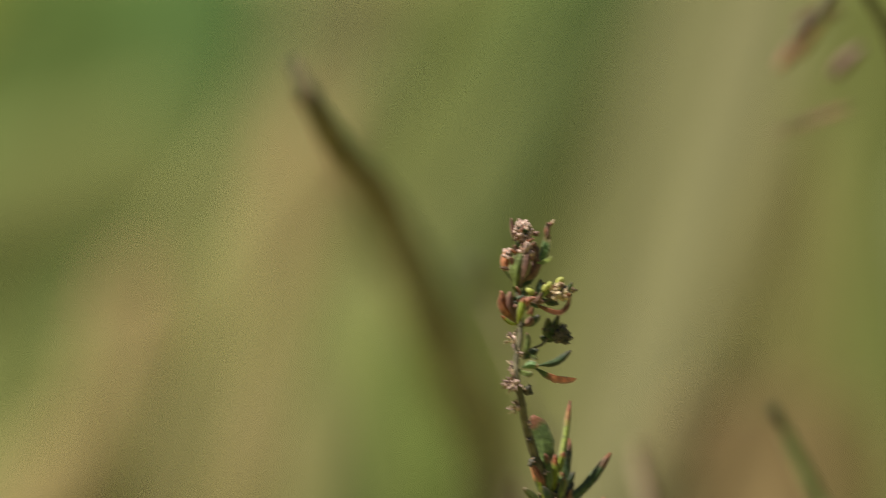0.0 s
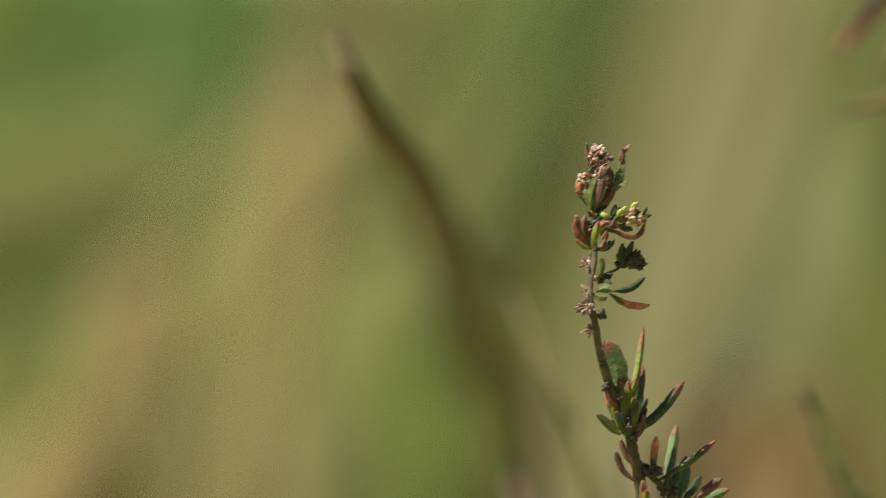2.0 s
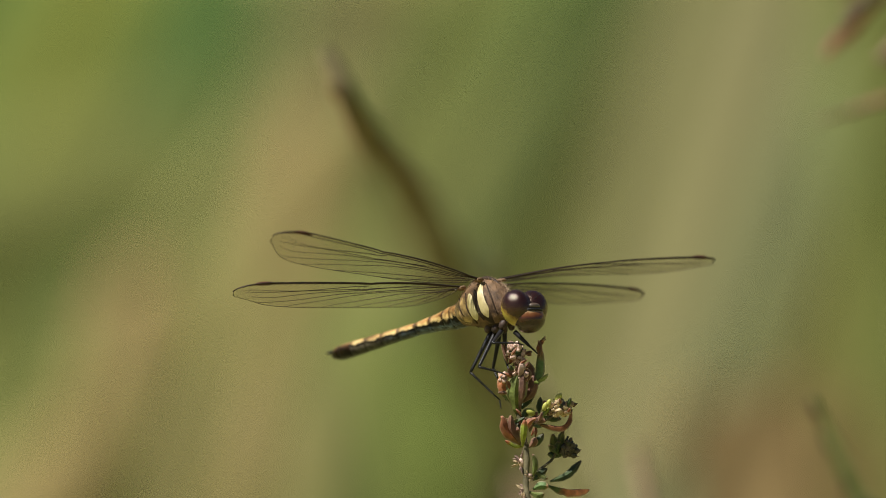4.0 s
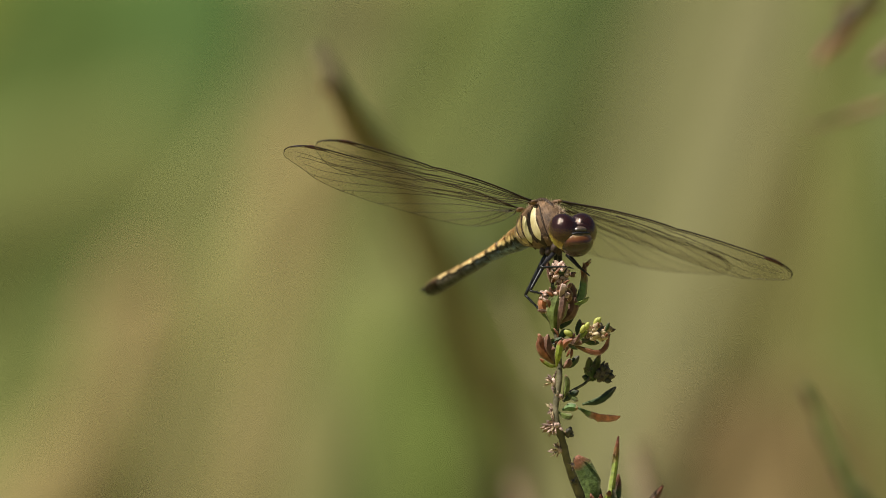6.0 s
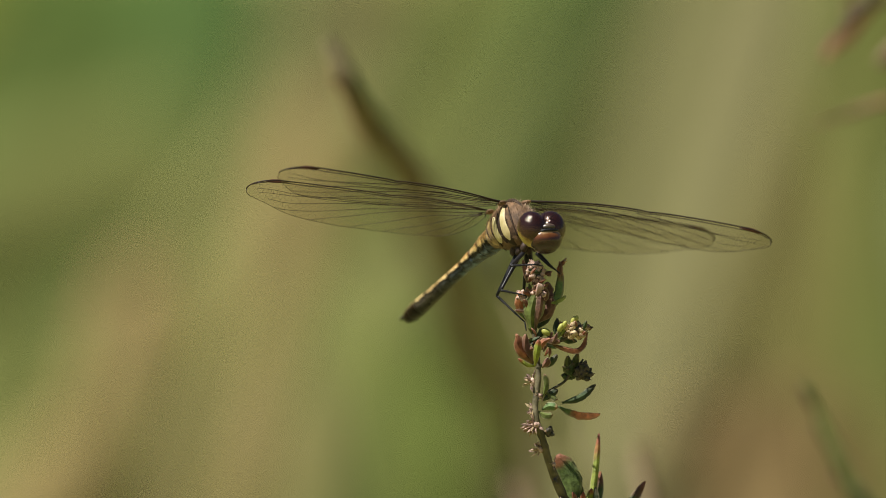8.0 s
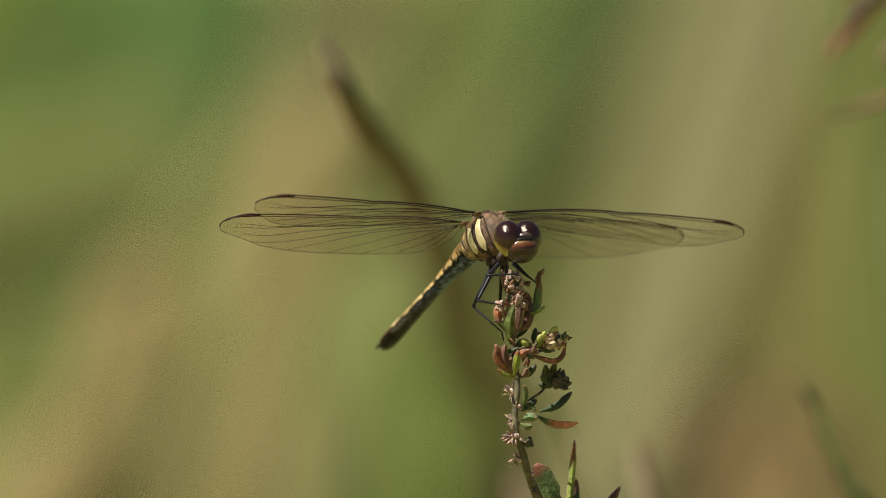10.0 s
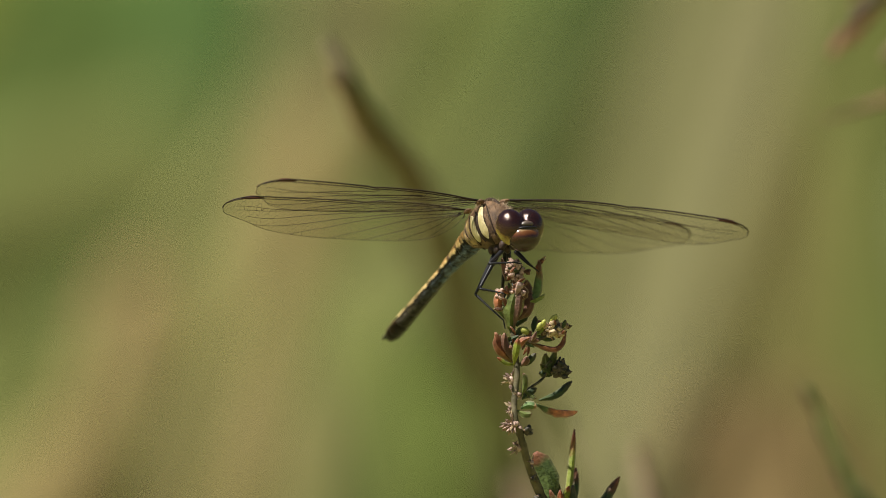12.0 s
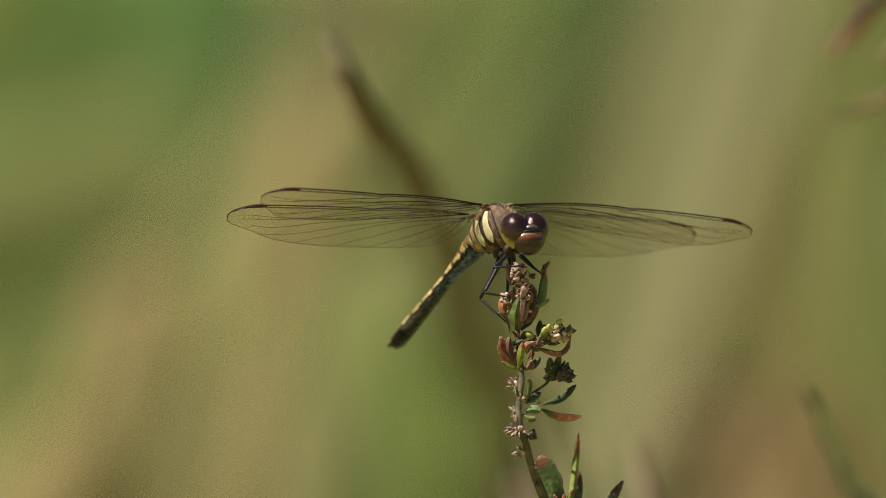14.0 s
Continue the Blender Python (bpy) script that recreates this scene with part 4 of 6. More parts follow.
def dragonfly():
    root = new("dragonfly")
    tagged(root, "brown and yellow darter dragonfly perched on the twig tip", "dragonfly")
    # head
    bm = bmesh.new()
    ball(bm, mm((-0.7, 0, 0.1)), (1.1 * MM, 1.9 * MM, 1.5 * MM), None, 3)
    head = part("head", bm, THORAX, root)
    for s in (-1, 1):
        bm = bmesh.new()
        ball(bm, mm((0.2, s * 1.08, 0.35)), (1.92 * MM, 1.75 * MM, 2.12 * MM), Euler((radians(-12 * s), 0, radians(14 * s))).to_matrix().to_4x4(), 4)
        part("eye", bm, EYE_SKIN, head, "glossy maroon compound eye, yellow-green below")
        bm = bmesh.new()
        tube(bm, [mm((1.55, s * 0.35, 1.15)), mm((2.2, s * 0.6, 1.6)), mm((2.9, s * 0.9, 1.9))], [0.05 * MM, 0.03 * MM, 0.01 * MM], 6, 8)
        part("antenna", bm, BLACK, head)
    bm = bmesh.new()
    ball(bm, mm((1.82, 0, -0.12)), (0.75 * MM, 1.3 * MM, 0.24 * MM), None, 3)
    part("groove", bm, BLACK, head, "black band across the forehead")
    bm = bmesh.new()
    ball(bm, mm((1.7, 0, 0.32)), (0.72 * MM, 0.9 * MM, 0.42 * MM), None, 3)
    part("frons", bm, FRONS, head, "dark glossy forehead")
    bm = bmesh.new()
    ball(bm, mm((0.92, 0, -0.95)), (1.72 * MM, 1.95 * MM, 1.55 * MM), Euler((0, 0.3, 0)).to_matrix().to_4x4(), 3)
    part("face", bm, FACE, head, "orange-brown glossy face")
    bm = bmesh.new()
    ball(bm, mm((0.85, 0, -1.8)), (1.25 * MM, 1.45 * MM, 0.8 * MM), None, 3)
    part("lip", bm, FACE, head)
    bm = bmesh.new()
    tube(bm, [mm((-0.9, 0, 0.1)), mm((-1.8, 0, 0.3)), mm((-2.8, 0, 0.8))], [0.8 * MM, 0.65 * MM, 0.9 * MM], 12, 8)
    part("neck", bm, THORAX, root)
    # thorax
    bm = bmesh.new()
    n, k = 28, 32
    g = []
    for i in range(n + 1):
        x = -1.7 - 9.4 * i / n
        cz, hh, hw = thorax_at(x)
        g.append([bm.verts.new(mm((x, hw * math.cos(2 * math.pi * j / k) * (1 - 0.12 * max(0, math.sin(2 * math.pi * j / k)) ** 2), cz + hh * math.sin(2 * math.pi * j / k)))) for j in range(k)])
    for i in range(n):
        for j in range(k):
            bm.faces.new((g[i][j], g[i][(j + 1) % k], g[i + 1][(j + 1) % k], g[i + 1][j]))
    bm.faces.new(g[0])
    bm.faces.new(g[-1][::-1])
    bmesh.ops.recalc_face_normals(bm, faces=bm.faces)
    thorax = part("thorax", bm, THORAX, root, "brown downy thorax")
    for s in (-1, 1):
        part("flank", flank_patch((-6.4, 0.9), (-10.2, 1.9), 3.0, s, 0.08), FLANK, thorax)
        part("dark_line", flank_patch((-4.0, -0.7), (-5.15, 3.3), 1.5, s, 0.06), SEAM, thorax, "dark band round the stripe")
        part("side_stripe", flank_patch((-4.1, 0.0), (-5.2, 3.9), 1.45, s, 0.14, 0.6), STRIPE, thorax, "pale yellow side stripe")
        part("dark_line", flank_patch((-4.95, -0.2), (-5.8, 3.3), 0.7, s, 0.15), SEAM, thorax, "dark band beside the stripe")
        part("side_stripe", flank_patch((-6.0, 0.0), (-6.6, 3.0), 1.7, s, 0.17, 0.55), STRIPE, thorax, "pale yellow side stripe")
        for r_, nm in ((FORE_ROOT, "wing_joint"), (HIND_ROOT, "wing_joint")):
            bm = bmesh.new()
            ball(bm, mm((r_[0], s * r_[1] * 0.92, r_[2] - 0.15)), (0.7 * MM, 0.45 * MM, 0.28 * MM), None, 2)
            ball(bm, mm((r_[0] + 0.55, s * r_[1] * 1.05, r_[2] - 0.1)), (0.22 * MM, 0.4 * MM, 0.18 * MM), None, 2)
            part(nm, bm, THORAX, thorax)
    for s in (-1, 1):
        for line_ in (((-6.4, -0.3), (-6.95, 1.3), (-7.4, 3.2)), ((-7.2, -0.6), (-8.4, 1.2), (-8.9, 2.9)), ((-2.9, 0.2), (-3.4, 2.2), (-4.6, 3.9))):
            bm = bmesh.new()
            tube(bm, [flank_point(x, z, s, 0.1) * MM for x, z in line_], [0.07 * MM, 0.10 * MM, 0.06 * MM], 6, 12)
            part("suture", bm, SEAM, thorax, "dark seam across the flank")
        part("flank_mark", flank_patch((-8.7, 0.5), (-9.8, 2.0), 0.8, s, 0.14), FLANK, thorax, "pale mark behind the wings")
    for s in (-1, 1):
        for x, z in ((-3.0, -1.0), (-4.3, -1.15), (-5.5, -0.95)):
            bm = bmesh.new()
            ball(bm, mm((x, s * 0.62, z)), (0.5 * MM, 0.42 * MM, 0.7 * MM), Euler((0.3 * s, 0.3, 0)).to_matrix().to_4x4(), 2)
            part("hip", bm, HIP, thorax, "greyish-brown leg joint")
    bm = bmesh.new()
    ball(bm, mm((-4.6, 0, -0.35)), (2.1 * MM, 1.2 * MM, 0.8 * MM), None, 3)
    part("breast", bm, SEAM, thorax, "dark underside between the legs")
    bm = bmesh.new()
    tube(bm, [mm((-2.6, 0, 2.35)), mm((-4.2, 0, 4.05)), mm((-6.0, 0, 4.75)), mm((-8.4, 0, 4.4)), mm((-10.3, 0, 3.2))], [0.12 * MM, 0.22 * MM, 0.3 * MM, 0.3 * MM, 0.2 * MM], 8, 24)
    part("back_ridge", bm, SEAM, thorax, "dark ridge along the back")
    bm = bmesh.new()
    rng = random.Random(12)
    for _ in range(1100):
        x = rng.uniform(-9.5, -2.3)
        cz, hh, hw = thorax_at(x)
        an = rng.uniform(-0.5, math.pi + 0.5)
        nrm = Vector((0.15, math.cos(an), math.sin(an))).normalized()
        p = Vector((x, hw * 0.97 * math.cos(an), cz + hh * 0.97 * math.sin(an)))
        q = p + (nrm + Vector((rng.uniform(-0.5, 0.5), rng.uniform(-0.4, 0.4), rng.uniform(-0.2, 0.4)))) * rng.uniform(0.25, 0.6)
        t = Vector((0.014, 0.014, 0)) * MM
        a = [bm.verts.new(p * MM - t), bm.verts.new(p * MM + t), bm.verts.new(q * MM)]
        bm.faces.new(a)
    part("down", bm, DOWN, thorax, "fine brown hairs", False)
    # abdomen
    abdomen = new("abdomen")
    abdomen.parent = root
    cuts = (0.9, -1.0, -2.4, -5.0, -7.9, -10.9, -13.9, -16.8, -19.4, -21.6, -23.1)
    rad = lambda x: float(np.interp(-x, (-0.9, 0.5, 2.0, 4.0, 8, 13, 17, 20, 22, 23.2), (1.25, 1.34, 1.24, 0.96, 0.70, 0.70, 0.76, 0.82, 0.78, 0.5)))
    for i, (a, c) in enumerate(zip(cuts, cuts[1:])):
        bm = bmesh.new()
        path, rings = [], []
        for j in range(9):
            u = j / 8
            x = a + (c - a) * u
            r_ = rad(x) * (0.95 + 0.06 * math.sin(math.pi * min(1, u * 1.02)) + (0.035 if u > 0.85 else 0))
            path.append(mm((x, 0, 0.0)))
            rr = []
            for q in range(18):
                t = 2 * math.pi * q / 18
                rr.append((r_ * (1.2 if i > 2 else 1.1) * math.cos(t) * MM, (r_ * 0.95 * math.sin(t) - (0.2 * r_ if math.sin(t) < -0.6 else 0) + 0.12 * abs(math.cos(t)) * r_) * MM))
            rings.append(rr)
        made = []
        for p, rr in zip(path, rings):
            made.append([bm.verts.new(p + Vector((0, y, z))) for y, z in rr])
        for j in range(8):
            for q in range(18):
                bm.faces.new((made[j][q], made[j][(q + 1) % 18], made[j + 1][(q + 1) % 18], made[j + 1][q]))
        bm.faces.new(made[0][::-1])
        bm.faces.new(made[-1])
        bmesh.ops.recalc_face_normals(bm, faces=bm.faces)
        part("segment", bm, TAIL if i > 7 else SEGMENT, abdomen)
    for s in (-1, 1):
        bm = bmesh.new()
        tube(bm, [mm((-22.9, s * 0.25, 0.2)), mm((-23.6, s * 0.4, 0.25)), mm((-24.3, s * 0.3, 0.3))], [0.2 * MM, 0.22 * MM, 0.06 * MM], 7, 8)
        part("tail_clasper", bm, BLACK, abdomen)
    abdomen.matrix_basis = joint(8)
    # legs: thigh, shin and foot, gripping the twig
    for pts in ((((-5.43, 0.06, -0.91), (-6.87, -2.67, -5.91), (-4.26, -0.91, -9.44), (-4.13, -0.9, -10.51)), ((-4.89, 0.09, -1.22), (-4.37, -3.5, -5.72), (-2.92, -1.69, -6.52), (-2.57, -1.18, -6.8)), ((-3.29, -0.63, -1.69), (-1.98, -3.24, -3.37), (-0.52, -0.84, -3.53), (-0.39, 0.08, -3.77)),
                 ((-2.56, 0.71, -1.87), (-1.14, 1.38, -3.62), (-1.09, 2.08, -4.17), (-1.13, 2.57, -4.56)), ((-4.49, 0.87, -1.45), (-5.48, 1.45, -4.38), (-4.43, 0.97, -5.9), (-3.93, 0.89, -6.66)), ((-5.3, 0.98, -1.14), (-7.43, 1.23, -5.25), (-5.16, 0.6, -8.35), (-4.76, 0.46, -9.41)))):
        leg(root, pts)
    right_fore = wing(root, "right_forewing", False, 21, 1)
    right_hind = wing(root, "right_hindwing", True, 22, 1)
    left_fore = wing(root, "left_forewing", False, 23, -1)
    left_hind = wing(root, "left_hindwing", True, 24, -1)
    return root, abdomen, right_fore, right_hind, left_fore, left_hind


def leg(parent, pts):
    a, k, f, t = [Vector(p) for p in pts]
    bm = bmesh.new()
    tube(bm, [a * MM, (a.lerp(k, 0.5)) * MM, k * MM], [0.30 * MM, 0.24 * MM, 0.17 * MM], 8, 10)
    thigh = part("leg", bm, BLACK, parent, "thin black leg gripping the twig")
    bm = bmesh.new()
    tube(bm, [k * MM, k.lerp(f, 0.5) * MM, f * MM], [0.16 * MM, 0.12 * MM, 0.09 * MM], 7, 10)
    d = (f - k).normalized()
    for i in range(7):
        p = k.lerp(f, 0.15 + 0.11 * i)
        s = d.cross(Vector((0.3, 1, 0.2))).normalized() * (1 if i % 2 else -1)
        tube(bm, [p * MM, (p + s * 0.25 + d * 0.15) * MM, (p + s * 0.45 + d * 0.35) * MM], [0.035 * MM, 0.025 * MM, 0.008 * MM], 4, 3)
    part("shin", bm, BLACK, thigh)
    bm = bmesh.new()
    tube(bm, [f * MM, f.lerp(t, 0.5) * MM, t * MM], [0.08 * MM, 0.09 * MM, 0.05 * MM], 6, 6)
    part("foot", bm, BLACK, thigh)


def body_pose(x, y, z, yaw, pitch, roll):
    """The dragonfly's pose from its head's place; yaw away from the lens's axis, nose up by pitch."""
    a, p, r = radians(yaw), radians(pitch), radians(roll)
    h = Vector((math.sin(a) * math.cos(p), -math.cos(a) * math.cos(p), math.sin(p)))
    left = Vector((math.cos(a), math.sin(a), 0))
    up = h.cross(left)
    l2, u2 = left * math.cos(r) + up * math.sin(r), up * math.cos(r) - left * math.sin(r)
    m = Matrix((h, l2, u2)).transposed().to_4x4()
    m.translation = (x, y, z)
    return m


def joint(drop):
    """The abdomen's pose on the thorax, its tip lowered by so many degrees."""
    return pose(*(c * MM for c in ABDOMEN_JOINT), 0, -drop, 0)


def wing_pose(side, pair, sweep, rise, twist):
    """A wing's pose on the thorax: swept forward, raised, and its leading edge turned up, in degrees."""
    s = 1 if side == "left" else -1
    r_ = FORE_ROOT if pair == "fore" else HIND_ROOT
    a, e, t = radians(sweep), radians(rise), radians(twist)
    span = Vector((math.sin(a) * math.cos(e), s * math.cos(a) * math.cos(e), math.sin(e)))
    lead = Vector((1, 0, 0)) - span * span.x
    lead.normalize()
    up = Vector((0, 0, 1)) - span * span.z
    up = (up - lead * up.dot(lead)).normalized()
    lead = lead * math.cos(t) + up * math.sin(t)
    m = Matrix((span, lead, span.cross(lead))).transposed().to_4x4()
    m.translation = (r_[0] * MM, s * r_[1] * MM, r_[2] * MM)
    return m


# ---- blurred neighbours ----
def leafy_stalk(name, points, radii, material, label, leaves, seed, size=(5, 9), mats=(BROWN, DARK_GREEN), category="plant"):
    """A stalk through world points, with short leaves pressed along it; its parts are in its own millimetres."""
    root = new(name)
    base = Vector(points[-1])
    root.location = base
    loc = [(Vector(p) - base) / MM for p in points]
    bm = bmesh.new()
    rng = random.Random(seed)
    tube(bm, [p * MM for p in loc], [r * MM for r in radii], 8, 40, 0.1, rng)
    part("stem", bm, material, root)
    path = smooth_path(loc, 200)
    for i in range(leaves):
        p = path[int(22 + rng.uniform(0.0, 0.62) ** 1.2 * 178)]
        q = path[max(0, path.index(p) - 5)]
        d = (q - p).normalized() if (q - p).length > 0 else Vector((0, 0, 1))
        an = rng.uniform(0, 6.28)
        out = Vector((math.cos(an), math.sin(an), 0))
        ln = rng.uniform(*size)
        leaf(root, p, p + d * ln * 0.85 + out * ln * 0.35, ln * 0.28, mats[i % len(mats)], (out.x * 0.4, out.y * 0.4, 0), n=6)
    tagged(root, label, category)
    return root


def neighbours():
    behind = leafy_stalk("weed_stalk", [(-0.014, 0.2, 0.6452), (-0.011, 0.2, 0.6388), (-0.0082, 0.22, 0.6341), (-0.0043, 0.27, 0.6294), (-0.0007, 0.37, 0.6215), (0.0023, 0.46, 0.6118), (0.0065, 0.52, 0.6008), (0.0111, 0.56, 0.5863), (0.035, 0.6, 0.3), (0.05, 0.62, -0.03)],
                         (0.9, 1.5, 1.9, 2.3, 2.7, 3.0, 3.2, 3.2, 3.1, 3.0), WEED, "dark leaning weed stalk with brown and green leaves, out of focus", 52, 31, (2.5, 5), (BROWN, GREEN, BROWN, GREEN, DARK_GREEN))
    shoot = leafy_stalk("weed_stalk", [(-0.0097, 0.45, 0.6377), (-0.0073, 0.45, 0.6326), (-0.0049, 0.47, 0.6256), (-0.0006, 0.5, 0.6153), (0.0045, 0.52, 0.6024), (0.0115, 0.55, 0.5827), (0.035, 0.6, 0.3), (0.055, 0.62, -0.03)],
                        (0.5, 1.0, 1.3, 1.3, 1.0, 0.8, 1.2, 1.6), WEED, "brown dry weed shoot, far out of focus", 8, 38, (3, 6), (BROWN, BROWN, DARK_GREEN))
    fork = leafy_stalk("weed_stalk", [(0.0054, 0.24, 0.6201), (0.0069, 0.24, 0.6172), (0.0086, 0.24, 0.6136), (0.012, 0.2, 0.6046), (0.0152, 0.2, 0.5976), (0.018, 0.2, 0.5878), (0.03, 0.22, 0.3), (0.04, 0.23, -0.03)],
                       (0.3, 0.6, 0.5, 0.35, 0.4, 0.5, 1.2, 1.6), WEED, "thin green weed stalk, out of focus", 9, 32, (2, 4), (DARK_GREEN, GREEN))
    upper = leafy_stalk("dry_twig", [(0.0479, 0.1, 0.6469), (0.0506, 0.1, 0.6489), (0.0546, 0.1, 0.6535), (0.0606, 0.12, 0.6431), (0.0628, 0.15, 0.6228), (0.08, 0.2, 0.3), (0.09, 0.2, -0.03)],
                        (0.4, 0.5, 0.5, 0.7, 0.8, 1.5, 2.0), STEM, "dry reddish-brown twig, out of focus", 0, 33)
    loc = lambda p: (Vector(p) - Vector((0.09, 0.2, -0.03))) / MM
    for a, c, w, mt in (((0.0531, 0.145, 0.6505), (0.0466, 0.145, 0.6433), 1.7, RUST), ((0.0548, 0.145, 0.6505), (0.049, 0.145, 0.6488), 2.4, BROWN), ((0.0534, 0.145, 0.6508), (0.0483, 0.145, 0.6459), 1.6, GREEN), ((0.0538, 0.145, 0.6515), (0.049, 0.145, 0.6447), 1.4, RUST),
                        ((0.0565, 0.145, 0.6385), (0.0456, 0.145, 0.6353), 0.8, BROWN), ((0.0558, 0.145, 0.6389), (0.0483, 0.145, 0.6361), 0.9, RUST), ((0.0572, 0.145, 0.6461), (0.0531, 0.145, 0.6426), 2.0, BROWN)):
        leaf(upper, loc(a), loc(c), w, mt)
    low = leafy_stalk("dry_stalk", [(0.0437, 0.14, 0.6023), (0.0458, 0.14, 0.5982), (0.0485, 0.14, 0.5921), (0.0519, 0.14, 0.5846), (0.06, 0.14, 0.3), (0.065, 0.15, -0.03)],
                      (0.4, 0.75, 1.0, 1.2, 1.6, 2.0), GREEN, "dark olive stalk, out of focus", 9, 34, (3, 4.5), (DARK_GREEN, BROWN, DARK_GREEN))
    red = leafy_stalk("dry_stalk", [(0.0086, 0.24, 0.5908), (0.0103, 0.24, 0.5869), (0.0126, 0.24, 0.5822), (0.0154, 0.24, 0.5751), (0.02, 0.17, 0.3), (0.03, 0.17, -0.03)],
                      (0.4, 0.8, 1.0, 1.1, 1.4, 1.6), PINK_STRAW, "pinkish dry stalk, out of focus", 4, 36, (3, 5), (PINK_STRAW, RUST))
    grass = leafy_stalk("grass_tuft", [(0.0238, 0.2, 0.596), (0.0245, 0.2, 0.5925), (0.0259, 0.2, 0.5836), (0.03, 0.26, 0.3), (0.04, 0.26, -0.03)],
                        (0.5, 0.8, 0.9, 1.2, 1.6), PINK_STRAW, "green and rusty shoots, out of focus", 10, 37, (1.5, 3), (BLADE_GREEN, RUST, BLADE_OLIVE))
    return behind, shoot, fork, upper, low, red, grass


# tall leaves far behind, named by their foot, top, width and colour
def blade(name, low, high):
    return leaf_material(name, [(0.45, low), (0.78, high)], 0.75, 0.0, 0.04, 0.1, 7, relief_depth=0.0, ragged=0.05)


def far_leaves():
    def band(low, high, width, material, label):
        """A leaf seen between two points of its length, carried on down to the soil and up to its tip."""
        a, c = Vector(low), Vector(high)
        way = (c - a) / (c - a).length
        g = height(a.x, a.y) - 0.03
        n = 26
        foot = Vector((a.x - way.x * 0.12, a.y, g))
        path = smooth_path([foot, a - way * 0.06, a, c, c + way * 0.006], n)
        # every leaf leans back a little, its upper face to the sky
        for p in path:
            p.y += 0.28 * (p.z - a.z)
        face = Vector((0, -1, 0.28)).normalized()
        bm = bmesh.new()
        uv = bm.loops.layers.uv.verify()
        rows_ = []
        for i, p in enumerate(path):
            t = (path[min(i + 1, n)] - path[max(i - 1, 0)]).normalized()
            side = t.cross(face).normalized()
            s = width / 2 * MM * (1 - max(0, (i / n - 0.8) / 0.2) ** 2 * 0.9)
            rows_.append([bm.verts.new(p + side * (s * e) + face * (s * d)) for e, d in ((-1, -0.05), (-0.5, 0.0), (0, 0.03), (0.5, 0.0), (1, -0.05), (0.5, -0.05), (0, -0.03), (-0.5, -0.05))])
        for i in range(n):
            for j in range(8):
                f = bm.faces.new((rows_[i][j], rows_[i][(j + 1) % 8], rows_[i + 1][(j + 1) % 8], rows_[i + 1][j]))
                for lp, (u, v) in zip(f.loops, ((i, j), (i, j + 1), (i + 1, j + 1), (i + 1, j))):
                    lp[uv].uv = (u / n, v / 8)
        bm.faces.new(rows_[0][::-1])
        bm.faces.new(rows_[-1])
        bmesh.ops.recalc_face_normals(bm, faces=bm.faces)
        blade = tagged(part("grass_leaf", bm, material, None), label, "grass leaf", "tall grass leaves behind the sprig")
        bm = bmesh.new()
        tube(bm, [p + face * (width * 0.012 * MM) for p in path[:-2]], [width * 0.014 * MM, width * 0.012 * MM, width * 0.006 * MM], 6, 2 * n)
        part("midrib", bm, material, blade)
        return blade
    gust_right = band((0.0756, 1.2, 0.5732), (0.111, 1.2, 0.6711), 15.3, blade("grass_pale_blue_green", (0.17, 0.18, 0.07), (0.15, 0.175, 0.066)), "pale blue-green grass leaf bending in gusts")
    gust_left = band((-0.1273, 1.465, 0.6133), (-0.0942, 1.465, 0.6773), 15.2, blade("grass_gold_green", (0.15, 0.16, 0.018), (0.175, 0.185, 0.012)), "yellow-green grass leaf bending in gusts")
    # the bank's leaves first, then the nearer meadow
    band((-0.1118, 1.755, 0.5591), (-0.0795, 1.755, 0.6824), 50.3, blade("grass_green", (0.098, 0.097, 0.015), (0.047, 0.099, 0.001)), "broad green grass leaf on the bank")
    band((-0.0759, 1.755, 0.5591), (-0.0508, 1.755, 0.6824), 50.3, blade("grass_green", (0.111, 0.116, 0.02), (0.042, 0.107, 0.006)), "broad green grass leaf on the bank")
    band((-0.0334, 1.688, 0.5601), (-0.0216, 1.688, 0.6813), 35.3, blade("grass_khaki", (0.15, 0.167, 0.032), (0.172, 0.17, 0.047)), "broad khaki grass leaf on the bank")
    band((-0.0101, 1.755, 0.5591), (-0.0029, 1.755, 0.6824), 31.1, blade("grass_olive", (0.186, 0.188, 0.042), (0.144, 0.148, 0.027)), "broad olive grass leaf on the bank")
    band((0.0078, 1.688, 0.5601), (0.0195, 1.688, 0.6813), 32.9, blade("grass_olive", (0.186, 0.191, 0.038), (0.125, 0.14, 0.02)), "broad olive grass leaf on the bank")
    band((0.0259, 1.755, 0.5591), (0.0402, 1.755, 0.6824), 29.9, blade("grass_olive_green", (0.196, 0.179, 0.05), (0.088, 0.116, 0.013)), "broad grass leaf on the bank, green towards its tip")
    band((0.0407, 1.688, 0.5601), (0.0642, 1.688, 0.6813), 30.6, blade("grass_khaki", (0.183, 0.167, 0.059), (0.155, 0.151, 0.045)), "broad khaki grass leaf on the bank")
    band((0.0654, 1.755, 0.5591), (0.0833, 1.755, 0.6824), 35.9, blade("grass_brown", (0.202, 0.151, 0.047), (0.172, 0.159, 0.039)), "broad brownish grass leaf on the bank")
    band((0.0877, 1.688, 0.5601), (0.096, 1.688, 0.6813), 30.6, blade("grass_olive", (0.115, 0.099, 0.019), (0.12, 0.14, 0.018)), "broad olive grass leaf on the bank")
